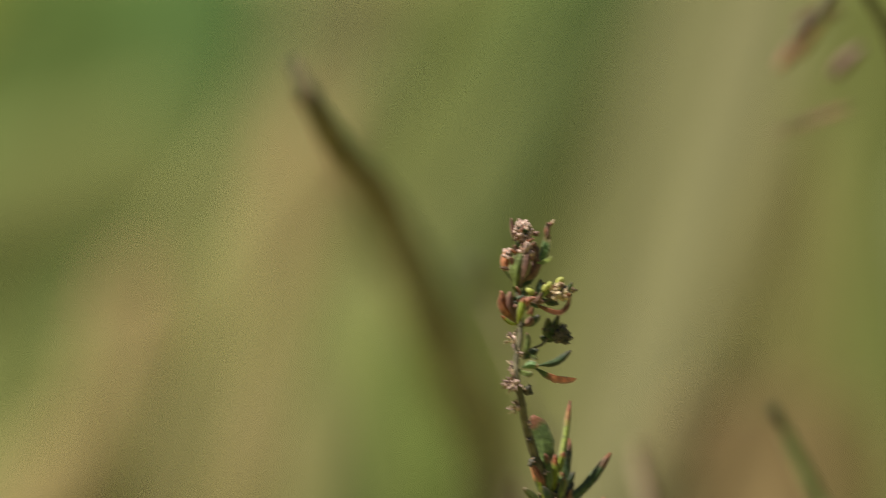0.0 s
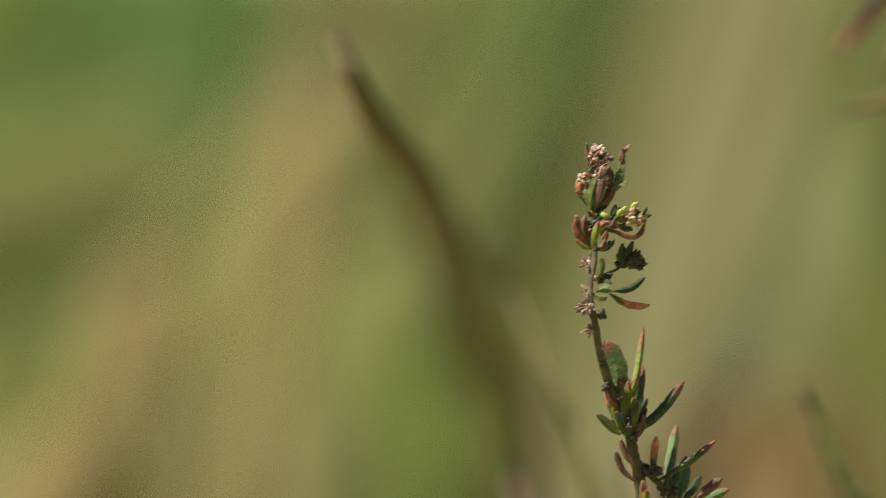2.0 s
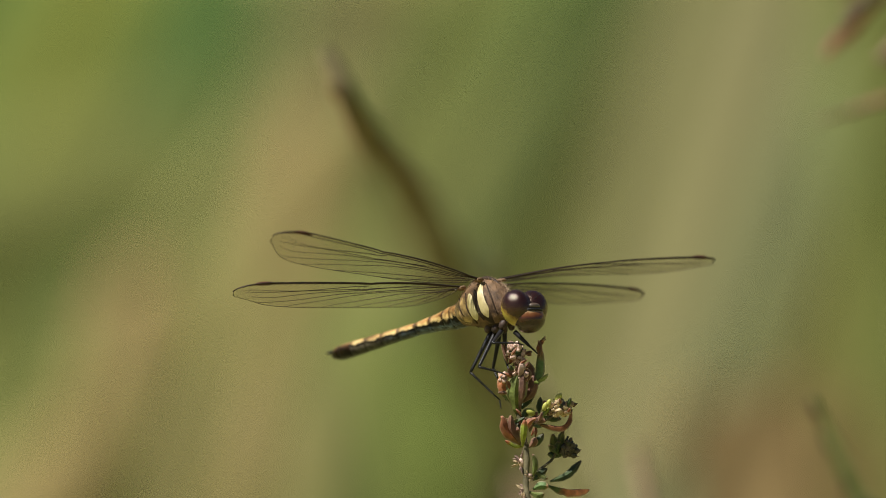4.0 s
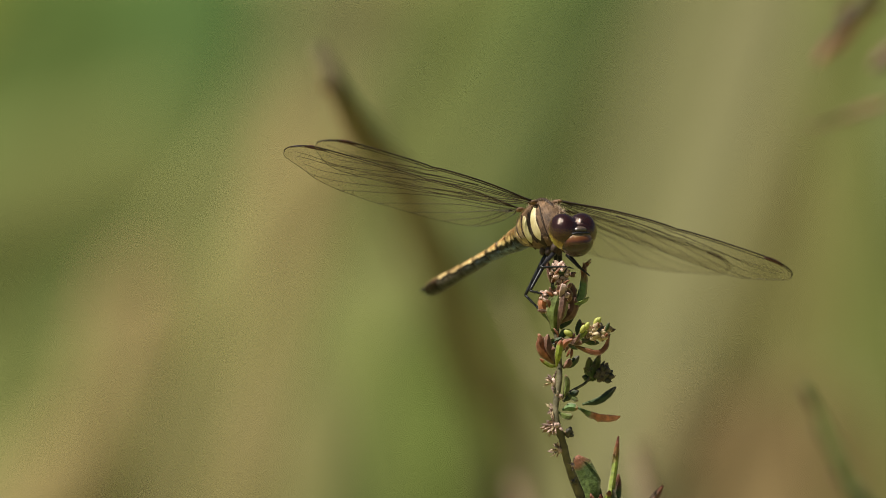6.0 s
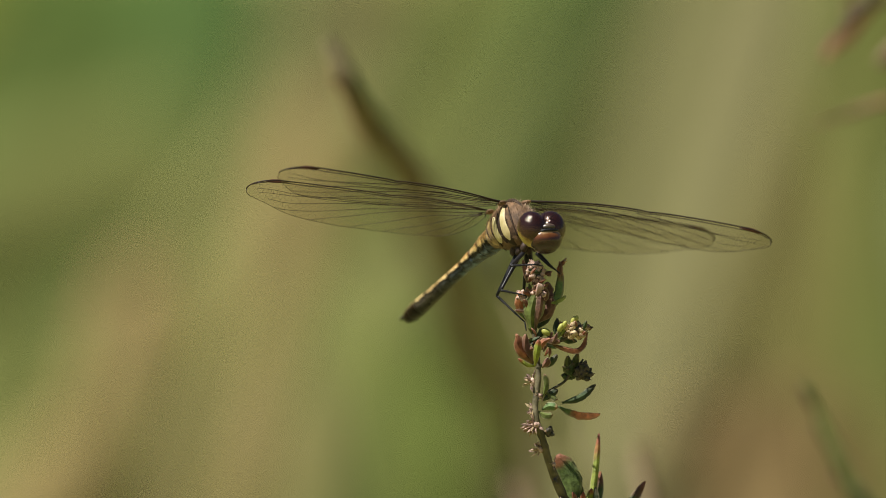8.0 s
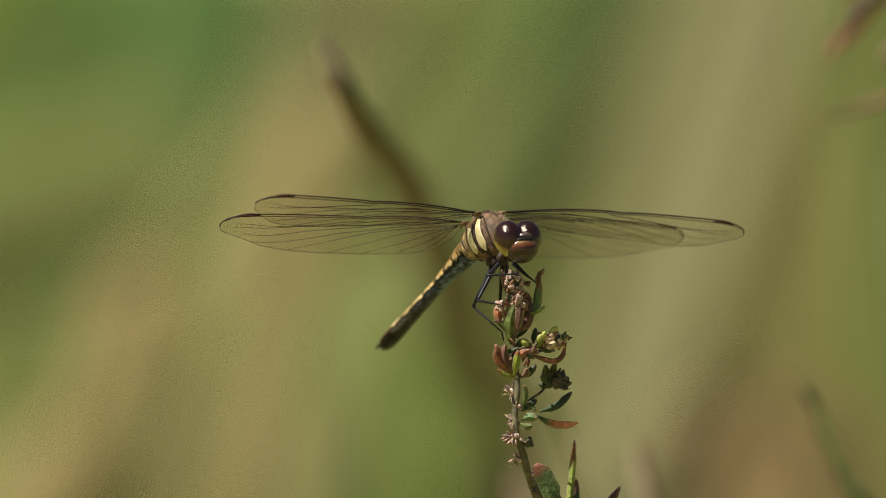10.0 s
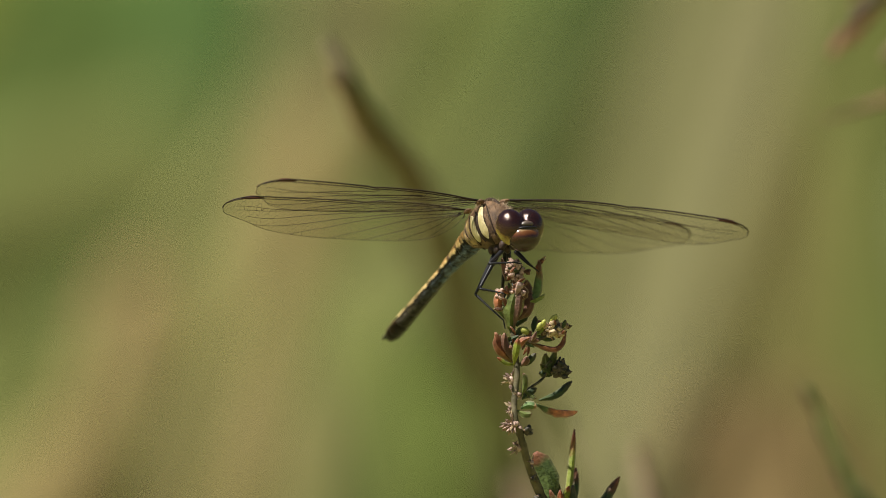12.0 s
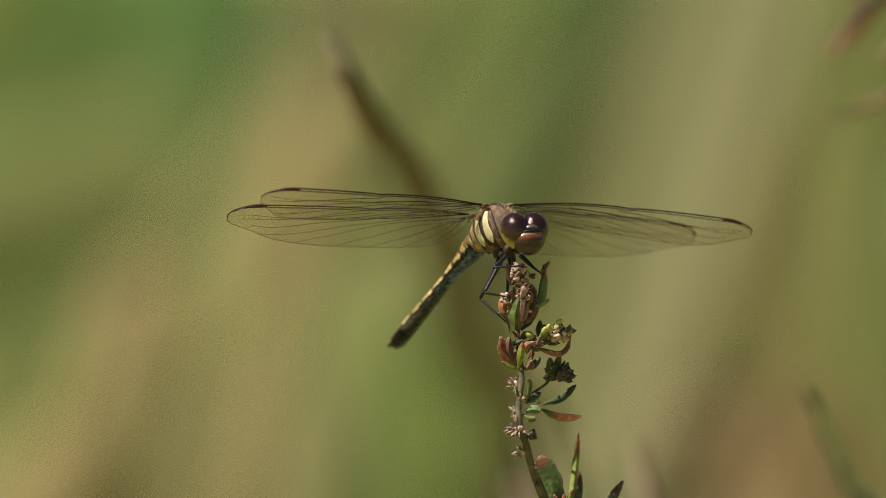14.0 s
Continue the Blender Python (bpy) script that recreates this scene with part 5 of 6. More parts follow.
    band((-0.0543, 1.521, 0.6224), (-0.0403, 1.521, 0.6774), 23.6, blade("grass_blue_green", (0.072, 0.112, 0.015), (0.05, 0.112, 0.011)), "upright blue-green grass leaf")
    band((-0.1072, 1.418, 0.6201), (-0.0495, 1.418, 0.6354), 28.3, blade("grass_olive", (0.104, 0.116, 0.016), (0.111, 0.121, 0.018)), "drooping olive grass leaf in the meadow")
    band((-0.0612, 1.284, 0.5971), (-0.0208, 1.284, 0.6468), 15.7, blade("grass_straw", (0.15, 0.162, 0.028), (0.208, 0.188, 0.059)), "leaning khaki grass leaf, drier below")
    band((-0.0302, 1.014, 0.6086), (-0.022, 1.014, 0.6393), 10.1, blade("grass_straw", (0.242, 0.191, 0.062), (0.334, 0.223, 0.083)), "dry straw-coloured grass leaf")
    band((-0.0451, 1.183, 0.5734), (-0.0395, 1.183, 0.6094), 9.1, blade("grass_yellow_green", (0.177, 0.173, 0.027), (0.172, 0.167, 0.025)), "narrow yellow-green grass leaf")
    band((-0.0609, 1.014, 0.5759), (-0.0508, 1.014, 0.6114), 13.0, blade("grass_straw", (0.202, 0.173, 0.047), (0.342, 0.233, 0.087)), "dry straw-coloured grass leaf")
    band((-0.0684, 0.845, 0.5738), (-0.0611, 0.845, 0.5847), 16.3, blade("grass_straw", (0.228, 0.173, 0.054), (0.228, 0.173, 0.054)), "dry straw-coloured grass leaf")
    band((-0.0811, 1.014, 0.5759), (-0.0696, 1.014, 0.6009), 14.4, blade("grass_light_green", (0.134, 0.148, 0.025), (0.134, 0.148, 0.025)), "light green grass leaf in the meadow")
    band((-0.0369, 1.014, 0.5711), (-0.035, 1.014, 0.6047), 7.7, blade("grass_yellow", (0.196, 0.191, 0.03), (0.189, 0.191, 0.028)), "yellowish grass leaf in the meadow")
    band((-0.0309, 1.183, 0.5673), (-0.0268, 1.183, 0.5897), 18.3, blade("grass_grey_brown", (0.235, 0.197, 0.064), (0.235, 0.197, 0.064)), "greyish dry grass leaf in the meadow")
    band((-0.0146, 1.183, 0.5683), (-0.0095, 1.183, 0.616), 17.3, blade("grass_grey_green", (0.196, 0.197, 0.049), (0.202, 0.203, 0.053)), "greyish green grass leaf in the meadow")
    band((-0.0022, 0.845, 0.5738), (-0.0076, 0.845, 0.6038), 8.2, blade("grass_light_green", (0.139, 0.173, 0.024), (0.144, 0.179, 0.025)), "light green grass leaf in the meadow")
    band((0.0063, 1.014, 0.5701), (0.0015, 1.014, 0.6009), 8.6, blade("grass_light_green", (0.115, 0.162, 0.019), (0.12, 0.167, 0.02)), "light green grass leaf in the meadow")
    band((-0.0166, 1.607, 0.6328), (-0.024, 1.607, 0.6776), 15.0, blade("grass_khaki", (0.196, 0.182, 0.057), (0.196, 0.182, 0.059)), "upright khaki grass leaf")
    band((0.0111, 1.014, 0.6307), (0.0294, 1.014, 0.6691), 16.3, blade("grass_deep_green", (0.082, 0.099, 0.013), (0.042, 0.079, 0.004)), "leaning deep green grass leaf")
    band((-0.0083, 1.099, 0.6379), (0.0144, 1.099, 0.6705), 11.9, blade("grass_green", (0.106, 0.126, 0.019), (0.086, 0.126, 0.013)), "leaning light green grass leaf")
    band((0.0048, 1.268, 0.6139), (0.011, 1.268, 0.6482), 17.7, blade("grass_olive", (0.166, 0.165, 0.034), (0.129, 0.13, 0.025)), "olive grass leaf in the meadow")
    band((0.0313, 1.318, 0.5733), (0.0578, 1.318, 0.6667), 23.3, blade("grass_khaki", (0.202, 0.185, 0.068), (0.16, 0.148, 0.052)), "broad greyish grass leaf in the meadow")
    band((0.0377, 0.845, 0.6019), (0.0577, 0.845, 0.6609), 7.3, blade("grass_khaki", (0.196, 0.179, 0.069), (0.177, 0.167, 0.064)), "pale greyish grass leaf in the meadow")
    band((0.0685, 1.605, 0.5971), (0.0754, 1.605, 0.6397), 18.4, blade("grass_brown_olive", (0.15, 0.13, 0.027), (0.16, 0.14, 0.032)), "brownish olive grass leaf in the meadow")
    band((0.0788, 1.183, 0.5856), (0.0706, 1.183, 0.61), 14.2, blade("grass_dark_olive", (0.106, 0.103, 0.015), (0.111, 0.112, 0.015)), "dark olive grass leaf in the meadow")
    band((0.0731, 0.845, 0.6128), (0.0704, 0.845, 0.64), 8.2, blade("grass_deep_green", (0.094, 0.116, 0.013), (0.094, 0.116, 0.013)), "deep green grass leaf in the meadow")
    band((0.0513, 0.845, 0.5729), (0.0495, 0.845, 0.592), 26.3, blade("grass_pinkish_brown", (0.221, 0.148, 0.052), (0.211, 0.143, 0.048)), "dry pinkish-brown grass leaf in the meadow")
    band((0.0695, 0.845, 0.5729), (0.0677, 0.845, 0.5892), 10.9, blade("grass_brown", (0.15, 0.114, 0.026), (0.15, 0.114, 0.026)), "dry brown grass leaf in the meadow")
    band((0.0727, 1.014, 0.6336), (0.0698, 1.014, 0.6672), 11.5, blade("grass_light_green", (0.155, 0.173, 0.03), (0.15, 0.173, 0.027)), "light green grass leaf in the meadow")
    return gust_right, gust_left


ground()
meadow_grass()
behind, shoot, fork, upper, low, red, tuft = neighbours()
gust_right, gust_left = far_leaves()
sprig_made = sprig()
fly, abdomen, right_fore, right_hind, left_fore, left_hind = dragonfly()

GUST_RIGHT = ((0, 0), (1.5, -2), (2.0, -25), (2.5, -31), (3.0, -38), (3.5, -43), (4.2, -27), (5.2, -7), (6.0, -9), (7.0, 0), (14, 0))
GUST_LEFT = ((0, 0), (1.7, 0), (2.4, 3), (2.7, 18), (3.0, 52), (3.2, 49), (3.5, 46), (4.4, 15), (5.4, 0), (14, 0))


def motions():
    walk(sprig_made, [
        (0, pose(0.00904, 0, 0.62229, 1.8, 0.7, 0.5)),
        (0.1, pose(0.00529, 0, 0.62421, 1.9, 1, 0.5)),
        (0.2, pose(0.00625, 0, 0.62612, 2.1, 1.2, 0.4)),
        (0.3, pose(0.01103, 0, 0.62548, 2.3, 1.5, 0.4)),
        (0.4, pose(0.01543, 0, 0.62568, 2.5, 1.7, 0.3)),
        (0.5, pose(0.01395, 0, 0.62846, 2.7, 2, 0.3)),
        (0.6, pose(0.00874, 0, 0.63008, 2.4, 1.8, 0.3)),
        (0.7, pose(0.0074, 0, 0.62899, 2.2, 1.6, 0.3)),
        (0.8, pose(0.01142, 0, 0.62708, 1.9, 1.5, 0.3)),
        (0.9, pose(0.01518, 0, 0.62676, 1.7, 1.3, 0.3)),
        (1, pose(0.01673, 0, 0.62751, 1.4, 1.2, 0.3)),
        (1.2, pose(0.01671, 0, 0.62727, 0.9, 0.7, 0.2)),
        (1.35, pose(0.01378, 0, 0.62931, 0.4, 0.4, 0.1)),
        (1.5, pose(0.01152, 0, 0.63103, 0, 0, 0)),
        (1.65, pose(0.01282, 0, 0.63103, 0.1, 0.4, 0.1)),
        (1.8, pose(0.01492, 0, 0.6304, 0.2, 0.7, 0.2)),
        (1.9, pose(0.01467, 0, 0.62963, 0.3, 1, 0.2)),
        (2, pose(0.01752, 0, 0.63077, 0.3, 1.2, 0.3)),
        (2.1, pose(0.0192, 0, 0.63122, 0.8, 1.8, -0.2)),
        (2.2, pose(0.01677, 0, 0.63096, 1.4, 2.4, -0.7)),
        (2.3, pose(0.01441, 0, 0.62389, 2, 1, -2)),
        (2.4, pose(0.00976, 0, 0.61196, 5, -3, -5)),
        (2.5, pose(0.00638, 0, 0.61037, 5.5, -5, -6)),
        (2.6, pose(0.01231, 0, 0.61802, 4.5, -1, -7)),
        (2.7, pose(0.01467, 0, 0.62218, 4.4, 0.1, -7)),
        (2.8, pose(0.01212, 0, 0.61879, 4.8, -2, -6.9)),
        (2.9, pose(0.00772, 0, 0.61464, 5.2, -4.2, -6.8)),
        (3, pose(0.00536, 0, 0.61318, 5.6, -6.3, -6.7)),
        (3.2, pose(0.01212, 0, 0.61413, 5.6, -5.1, -6.8)),
        (3.3, pose(0.0139, 0, 0.61566, 5.6, -4.4, -6.9)),
        (3.5, pose(0.01131, 0, 0.61393, 5.5, -3.2, -7)),
        (3.7, pose(0.00966, 0, 0.60853, 5.1, -6.7, -1.5)),
        (5.8, pose(0.0026, 0, 0.61417, 6.5, -7.9, -4.4)),
        (6, pose(0.01312, 0, 0.61761, 4.8, -1.5, -4.1)),
        (6.1, pose(0.01237, 0, 0.61751, 4.9, -1.6, -4.2)),
        (6.3, pose(0.00548, 0, 0.61496, 5, -1.9, -4.2)),
        (6.4, pose(0.00925, 0, 0.61541, 5.1, -2, -4.3)),
        (6.5, pose(0.01196, 0, 0.61774, 5.2, -2.1, -4.3)),
        (6.7, pose(0.00976, 0, 0.61719, 5.2, -2.2, -4.4)),
        (7, pose(0.0126, 0, 0.6176, 5.3, -2.4, -4.5)),
        (7.3, pose(0.00925, 0, 0.61592, 5.5, -2.5, -4.4)),
        (7.5, pose(0.0111, 0, 0.61783, 5.7, -2.7, -4.3)),
        (7.7, pose(0.0105, 0, 0.61763, 5.3, -3.1, -4.3)),
        (9.8, pose(0.01024, 0, 0.61841, 7.3, -1.2, -2.5)),
        (10, pose(0.00802, 0, 0.61652, 7.7, -2.9, -2)),
        (10.2, pose(0.00874, 0, 0.61719, 7.6, -2.9, -2.1)),
        (10.5, pose(0.00826, 0, 0.61695, 7.6, -2.8, -2.3)),
        (11, pose(0.00907, 0, 0.61686, 7.8, -2.5, -2.4)),
        (11.5, pose(0.00738, 0, 0.61844, 7.1, -3.1, -2.2)),
        (12, pose(0.00805, 0, 0.61786, 7.2, -2.6, -2.3)),
        (12.5, pose(0.00865, 0, 0.61816, 7.5, -2.2, -2.4)),
        (13, pose(0.00864, 0, 0.61764, 7.6, -2.3, -2.4)),
        (13.5, pose(0.00893, 0, 0.61733, 7.5, -2.1, -1.9)),
        (14, pose(0.00861, 0, 0.61739, 7.7, -2.3, -2.2)),
    ])
    for swung, rows_ in ((gust_right, GUST_RIGHT), (gust_left, GUST_LEFT)):
        walk(swung, [(t, pose(x * MM, 0, 0)) for t, x in rows_])
    walk(behind, [
        (0, pose(0.05, 0.56, -0.03183, 0, -0.366, 0)),
        (0.2, pose(0.05, 0.56, -0.03156, 0, -0.569, 0)),
        (0.3, pose(0.05, 0.56, -0.02952, 0, -0.157, 0)),
        (0.5, pose(0.05, 0.56, -0.03, 0, -0.221, 0)),
        (0.7, pose(0.05, 0.56, -0.03231, 0, -0.453, 0)),
        (1, pose(0.05, 0.56, -0.03143, 0, -0.209, 0)),
        (1.2, pose(0.05, 0.56, -0.03061, 0, -0.116, 0)),
        (1.5, pose(0.05, 0.56, -0.02986, 0, 0.099, 0)),
        (1.8, pose(0.05, 0.56, -0.03034, 0, -0.012, 0)),
        (2, pose(0.05, 0.56, -0.02973, 0, 0.081, 0)),
        (2.3, pose(0.05, 0.56, -0.03, 0, 0.058, 0)),
        (2.5, pose(0.05, 0.56, -0.02925, 0, -0.017, 0)),
        (3, pose(0.05, 0.56, -0.03034, 0, -0.012, 0)),
        (3.5, pose(0.05, 0.56, -0.03149, 0, -0.012, 0)),
        (5.8, pose(0.05, 0.56, -0.03007, 0, -0.017, 0)),
        (6, pose(0.05, 0.56, -0.03054, 0, -0.099, 0)),
        (6.5, pose(0.05, 0.56, -0.03014, 0, -0.017, 0)),
        (7, pose(0.05, 0.56, -0.03007, 0, 0.035, 0)),
        (7.5, pose(0.05, 0.56, -0.03007, 0, 0.029, 0)),
        (10, pose(0.05, 0.56, -0.0302, 0, -0.052, 0)),
        (10.5, pose(0.05, 0.56, -0.03, 0, 0.052, 0)),
        (11, pose(0.05, 0.56, -0.03041, 0, -0.052, 0)),
        (11.5, pose(0.05, 0.56, -0.0298, 0, 0, 0)),
        (12, pose(0.05, 0.56, -0.03, 0, 0, 0)),
        (12.5, pose(0.05, 0.56, -0.02959, 0, 0.035, 0)),
        (14, pose(0.05, 0.56, -0.02959, 0, 0.029, 0)),
    ])
    walk(shoot, [
        (0, pose(0.055, 0.62, -0.03207, 0, -0.412, 0)),
        (0.2, pose(0.055, 0.62, -0.03176, 0, -0.641, 0)),
        (0.3, pose(0.055, 0.62, -0.02946, 0, -0.177, 0)),
        (0.5, pose(0.055, 0.62, -0.03, 0, -0.249, 0)),
        (0.7, pose(0.055, 0.62, -0.0326, 0, -0.51, 0)),
        (1, pose(0.055, 0.62, -0.03161, 0, -0.236, 0)),
        (1.2, pose(0.055, 0.62, -0.03069, 0, -0.131, 0)),
        (1.5, pose(0.055, 0.62, -0.02985, 0, 0.111, 0)),
        (1.8, pose(0.055, 0.62, -0.03038, 0, -0.013, 0)),
        (2, pose(0.055, 0.62, -0.02969, 0, 0.092, 0)),
        (2.3, pose(0.055, 0.62, -0.03, 0, 0.065, 0)),
        (2.5, pose(0.055, 0.62, -0.02916, 0, -0.02, 0)),
        (3, pose(0.055, 0.62, -0.03038, 0, -0.013, 0)),
        (3.5, pose(0.055, 0.62, -0.03168, 0, -0.013, 0)),
        (5.8, pose(0.055, 0.62, -0.03008, 0, -0.02, 0)),
        (6, pose(0.055, 0.62, -0.03061, 0, -0.111, 0)),
        (6.5, pose(0.055, 0.62, -0.03015, 0, -0.02, 0)),
        (7, pose(0.055, 0.62, -0.03008, 0, 0.039, 0)),
        (7.5, pose(0.055, 0.62, -0.03008, 0, 0.033, 0)),
        (10, pose(0.055, 0.62, -0.03023, 0, -0.059, 0)),
        (10.5, pose(0.055, 0.62, -0.03, 0, 0.059, 0)),
        (11, pose(0.055, 0.62, -0.03046, 0, -0.059, 0)),
        (11.5, pose(0.055, 0.62, -0.02977, 0, 0, 0)),
        (12, pose(0.055, 0.62, -0.03, 0, 0, 0)),
        (12.5, pose(0.055, 0.62, -0.02954, 0, 0.039, 0)),
        (14, pose(0.055, 0.62, -0.02954, 0, 0.033, 0)),
    ])
    walk(fork, [
        (0, pose(0.04, 0.23, -0.03114, 0, -0.227, 0)),
        (0.2, pose(0.04, 0.23, -0.03097, 0, -0.353, 0)),
        (0.3, pose(0.04, 0.23, -0.02971, 0, -0.097, 0)),
        (0.5, pose(0.04, 0.23, -0.03, 0, -0.137, 0)),
        (0.7, pose(0.04, 0.23, -0.03143, 0, -0.281, 0)),
        (1, pose(0.04, 0.23, -0.03088, 0, -0.13, 0)),
        (1.2, pose(0.04, 0.23, -0.03038, 0, -0.072, 0)),
        (1.5, pose(0.04, 0.23, -0.02992, 0, 0.061, 0)),
        (1.8, pose(0.04, 0.23, -0.03021, 0, -0.007, 0)),
        (2, pose(0.04, 0.23, -0.02983, 0, 0.05, 0)),
        (2.3, pose(0.04, 0.23, -0.03, 0, 0.036, 0)),
        (2.5, pose(0.04, 0.23, -0.02954, 0, -0.011, 0)),
        (3, pose(0.04, 0.23, -0.03021, 0, -0.007, 0)),
        (3.5, pose(0.04, 0.23, -0.03093, 0, -0.007, 0)),
        (5.8, pose(0.04, 0.23, -0.03004, 0, -0.011, 0)),
        (6, pose(0.04, 0.23, -0.03034, 0, -0.061, 0)),
        (6.5, pose(0.04, 0.23, -0.03008, 0, -0.011, 0)),
        (7, pose(0.04, 0.23, -0.03004, 0, 0.022, 0)),
        (7.5, pose(0.04, 0.23, -0.03004, 0, 0.018, 0)),
        (10, pose(0.04, 0.23, -0.03013, 0, -0.032, 0)),
        (10.5, pose(0.04, 0.23, -0.03, 0, 0.032, 0)),
        (11, pose(0.04, 0.23, -0.03025, 0, -0.032, 0)),
        (11.5, pose(0.04, 0.23, -0.02987, 0, 0, 0)),
        (12, pose(0.04, 0.23, -0.03, 0, 0, 0)),
        (12.5, pose(0.04, 0.23, -0.02975, 0, 0.022, 0)),
        (14, pose(0.04, 0.23, -0.02975, 0, 0.018, 0)),
    ])
    walk(upper, [
        (0, pose(0.09, 0.2, -0.03114, 0, -0.527, 0)),
        (0.2, pose(0.09, 0.2, -0.02987, 0, -0.372, 0)),
        (0.3, pose(0.09, 0.2, -0.0302, 0, -0.361, 0)),
        (0.5, pose(0.09, 0.2, -0.02987, 0, -0.183, 0)),
        (0.7, pose(0.09, 0.2, -0.0304, 0, -0.298, 0)),
        (1, pose(0.09, 0.2, -0.0302, 0, -0.097, 0)),
        (1.2, pose(0.09, 0.2, -0.03, 0, -0.12, 0)),
        (1.5, pose(0.09, 0.2, -0.02993, 0, 0.011, 0)),
        (2, pose(0.09, 0.2, -0.02967, 0, 0.08, 0)),
        (2.5, pose(0.09, 0.2, -0.03054, 0, 0.017, 0)),
        (3, pose(0.09, 0.2, -0.031, 0, -0.086, 0)),
        (3.5, pose(0.09, 0.2, -0.02987, 0, -0.029, 0)),
        (6, pose(0.09, 0.2, -0.03074, 0, -0.115, 0)),
        (6.5, pose(0.09, 0.2, -0.03027, 0, -0.023, 0)),
        (7.5, pose(0.09, 0.2, -0.03027, 0, -0.046, 0)),
        (10.5, pose(0.09, 0.2, -0.02987, 0, 0.011, 0)),
        (14, pose(0.09, 0.2, -0.02987, 0, 0.029, 0)),
    ])
    walk(low, [
        (0, pose(0.065, 0.15, -0.03169, 0, -0.338, 0)),
        (0.5, pose(0.065, 0.15, -0.03034, 0, -0.123, 0)),
        (1, pose(0.065, 0.15, -0.03034, 0, -0.092, 0)),
        (1.5, pose(0.065, 0.15, -0.03, 0, 0, 0)),
        (2, pose(0.065, 0.15, -0.03, 0, 0, 0)),
        (3, pose(0.065, 0.15, -0.03068, 0, 0.061, 0)),
        (3.5, pose(0.065, 0.15, -0.03101, 0, 0.092, 0)),
        (6.5, pose(0.065, 0.15, -0.02932, 0, 0, 0)),
        (14, pose(0.065, 0.15, -0.02966, 0, 0.031, 0)),
    ])
    walk(fly, [
        (0, body_pose(-0.52, 0.12, 1.02, 70, 0, 0)),
        (1, body_pose(-0.36, 0.06, 0.86, 60, 2, 0)),
        (1.6, body_pose(-0.2, 0.03, 0.775, 55, 4, 0)),
        (1.9, body_pose(-0.075, 0.01, 0.7, 48, 6, 3)),
        (2, body_pose(-0.0335, 0.004, 0.674, 45, 8, 4)),
        (2.1, body_pose(-0.00918, 0, 0.65374, 43, 10, 8)),
        (2.2, body_pose(0.01773, -0.0015, 0.63665, 42.5, 11.5, 13)),
        (2.3, body_pose(0.01569, -0.0015, 0.62963, 51.6, 3, -0.6)),
        (2.4, body_pose(0.01071, -0.0015, 0.61751, 45.1, -2.8, -0.5)),
        (2.5, body_pose(0.00721, -0.0015, 0.61528, 39.4, 11.4, 1.5)),
        (2.6, body_pose(0.01346, -0.0015, 0.62261, 38.7, 6.6, 0)),
        (2.7, body_pose(0.01645, -0.0015, 0.62657, 30.3, 6.5, 4.5)),
        (2.8, body_pose(0.01341, -0.0015, 0.6232, 33.6, 7.8, 3.5)),
        (2.9, body_pose(0.00852, -0.0015, 0.61908, 36.8, 9.1, 2.5)),
        (3, body_pose(0.00568, -0.0015, 0.61764, 40.1, 10.3, 1.5)),
        (3.2, body_pose(0.01258, -0.0015, 0.61855, 39.1, 9.5, 0.2)),
        (3.3, body_pose(0.01444, -0.0015, 0.62006, 38.6, 9.1, -0.4)),
        (3.5, body_pose(0.01199, -0.0015, 0.61828, 37.6, 8.3, -1.6)),
        (3.7, body_pose(0.01046, -0.0015, 0.61292, 40.3, 8.8, -2.3)),
        (5.8, body_pose(0.00344, -0.0015, 0.61815, 36.5, 11.7, 2.1)),
        (6, body_pose(0.01454, -0.0015, 0.62159, 30, 7.5, 1)),
        (6.1, body_pose(0.01374, -0.0015, 0.62152, 30, 7.7, 0.9)),
        (6.3, body_pose(0.00676, -0.0015, 0.61902, 29.9, 8.1, 0.6)),
        (6.4, body_pose(0.01047, -0.0015, 0.6195, 29.8, 8.3, 0.5)),
        (6.5, body_pose(0.01314, -0.0015, 0.62185, 29.8, 8.5, 0.4)),
        (6.7, body_pose(0.01085, -0.0015, 0.62132, 29.5, 8.9, 0.6)),
        (7, body_pose(0.01357, -0.0015, 0.62173, 29.1, 9.3, 0.8)),
        (7.3, body_pose(0.01009, -0.0015, 0.62006, 28.6, 9.8, 1.1)),
        (7.5, body_pose(0.01186, -0.0015, 0.62198, 28.3, 10.1, 1.3)),
        (7.7, body_pose(0.01123, -0.0015, 0.62179, 28.5, 10.3, 1.3)),
        (9.8, body_pose(0.01061, -0.0015, 0.62264, 29.7, 11.9, 1.1)),
        (10, body_pose(0.00835, -0.0015, 0.62077, 29.8, 12.1, 1.1)),
        (10.2, body_pose(0.00909, -0.0015, 0.62142, 29.6, 11.9, 0.9)),
        (10.5, body_pose(0.00864, -0.0015, 0.62114, 29.3, 11.6, 0.7)),
        (11, body_pose(0.0095, -0.0015, 0.62102, 28.8, 11.2, 0.3)),
        (11.5, body_pose(0.00787, -0.0015, 0.62264, 28.9, 11.4, 0.6)),
        (12, body_pose(0.00859, -0.0015, 0.62208, 29, 11.7, 0.9)),
        (12.5, body_pose(0.00925, -0.0015, 0.62242, 29.1, 11.9, 1.3)),
        (13, body_pose(0.0092, -0.0015, 0.6219, 29.1, 12, 1.1)),
        (13.5, body_pose(0.00947, -0.0015, 0.62159, 29.1, 12.2, 1)),
        (14, body_pose(0.00912, -0.0015, 0.62166, 29.1, 12.3, 0.8)),
    ])
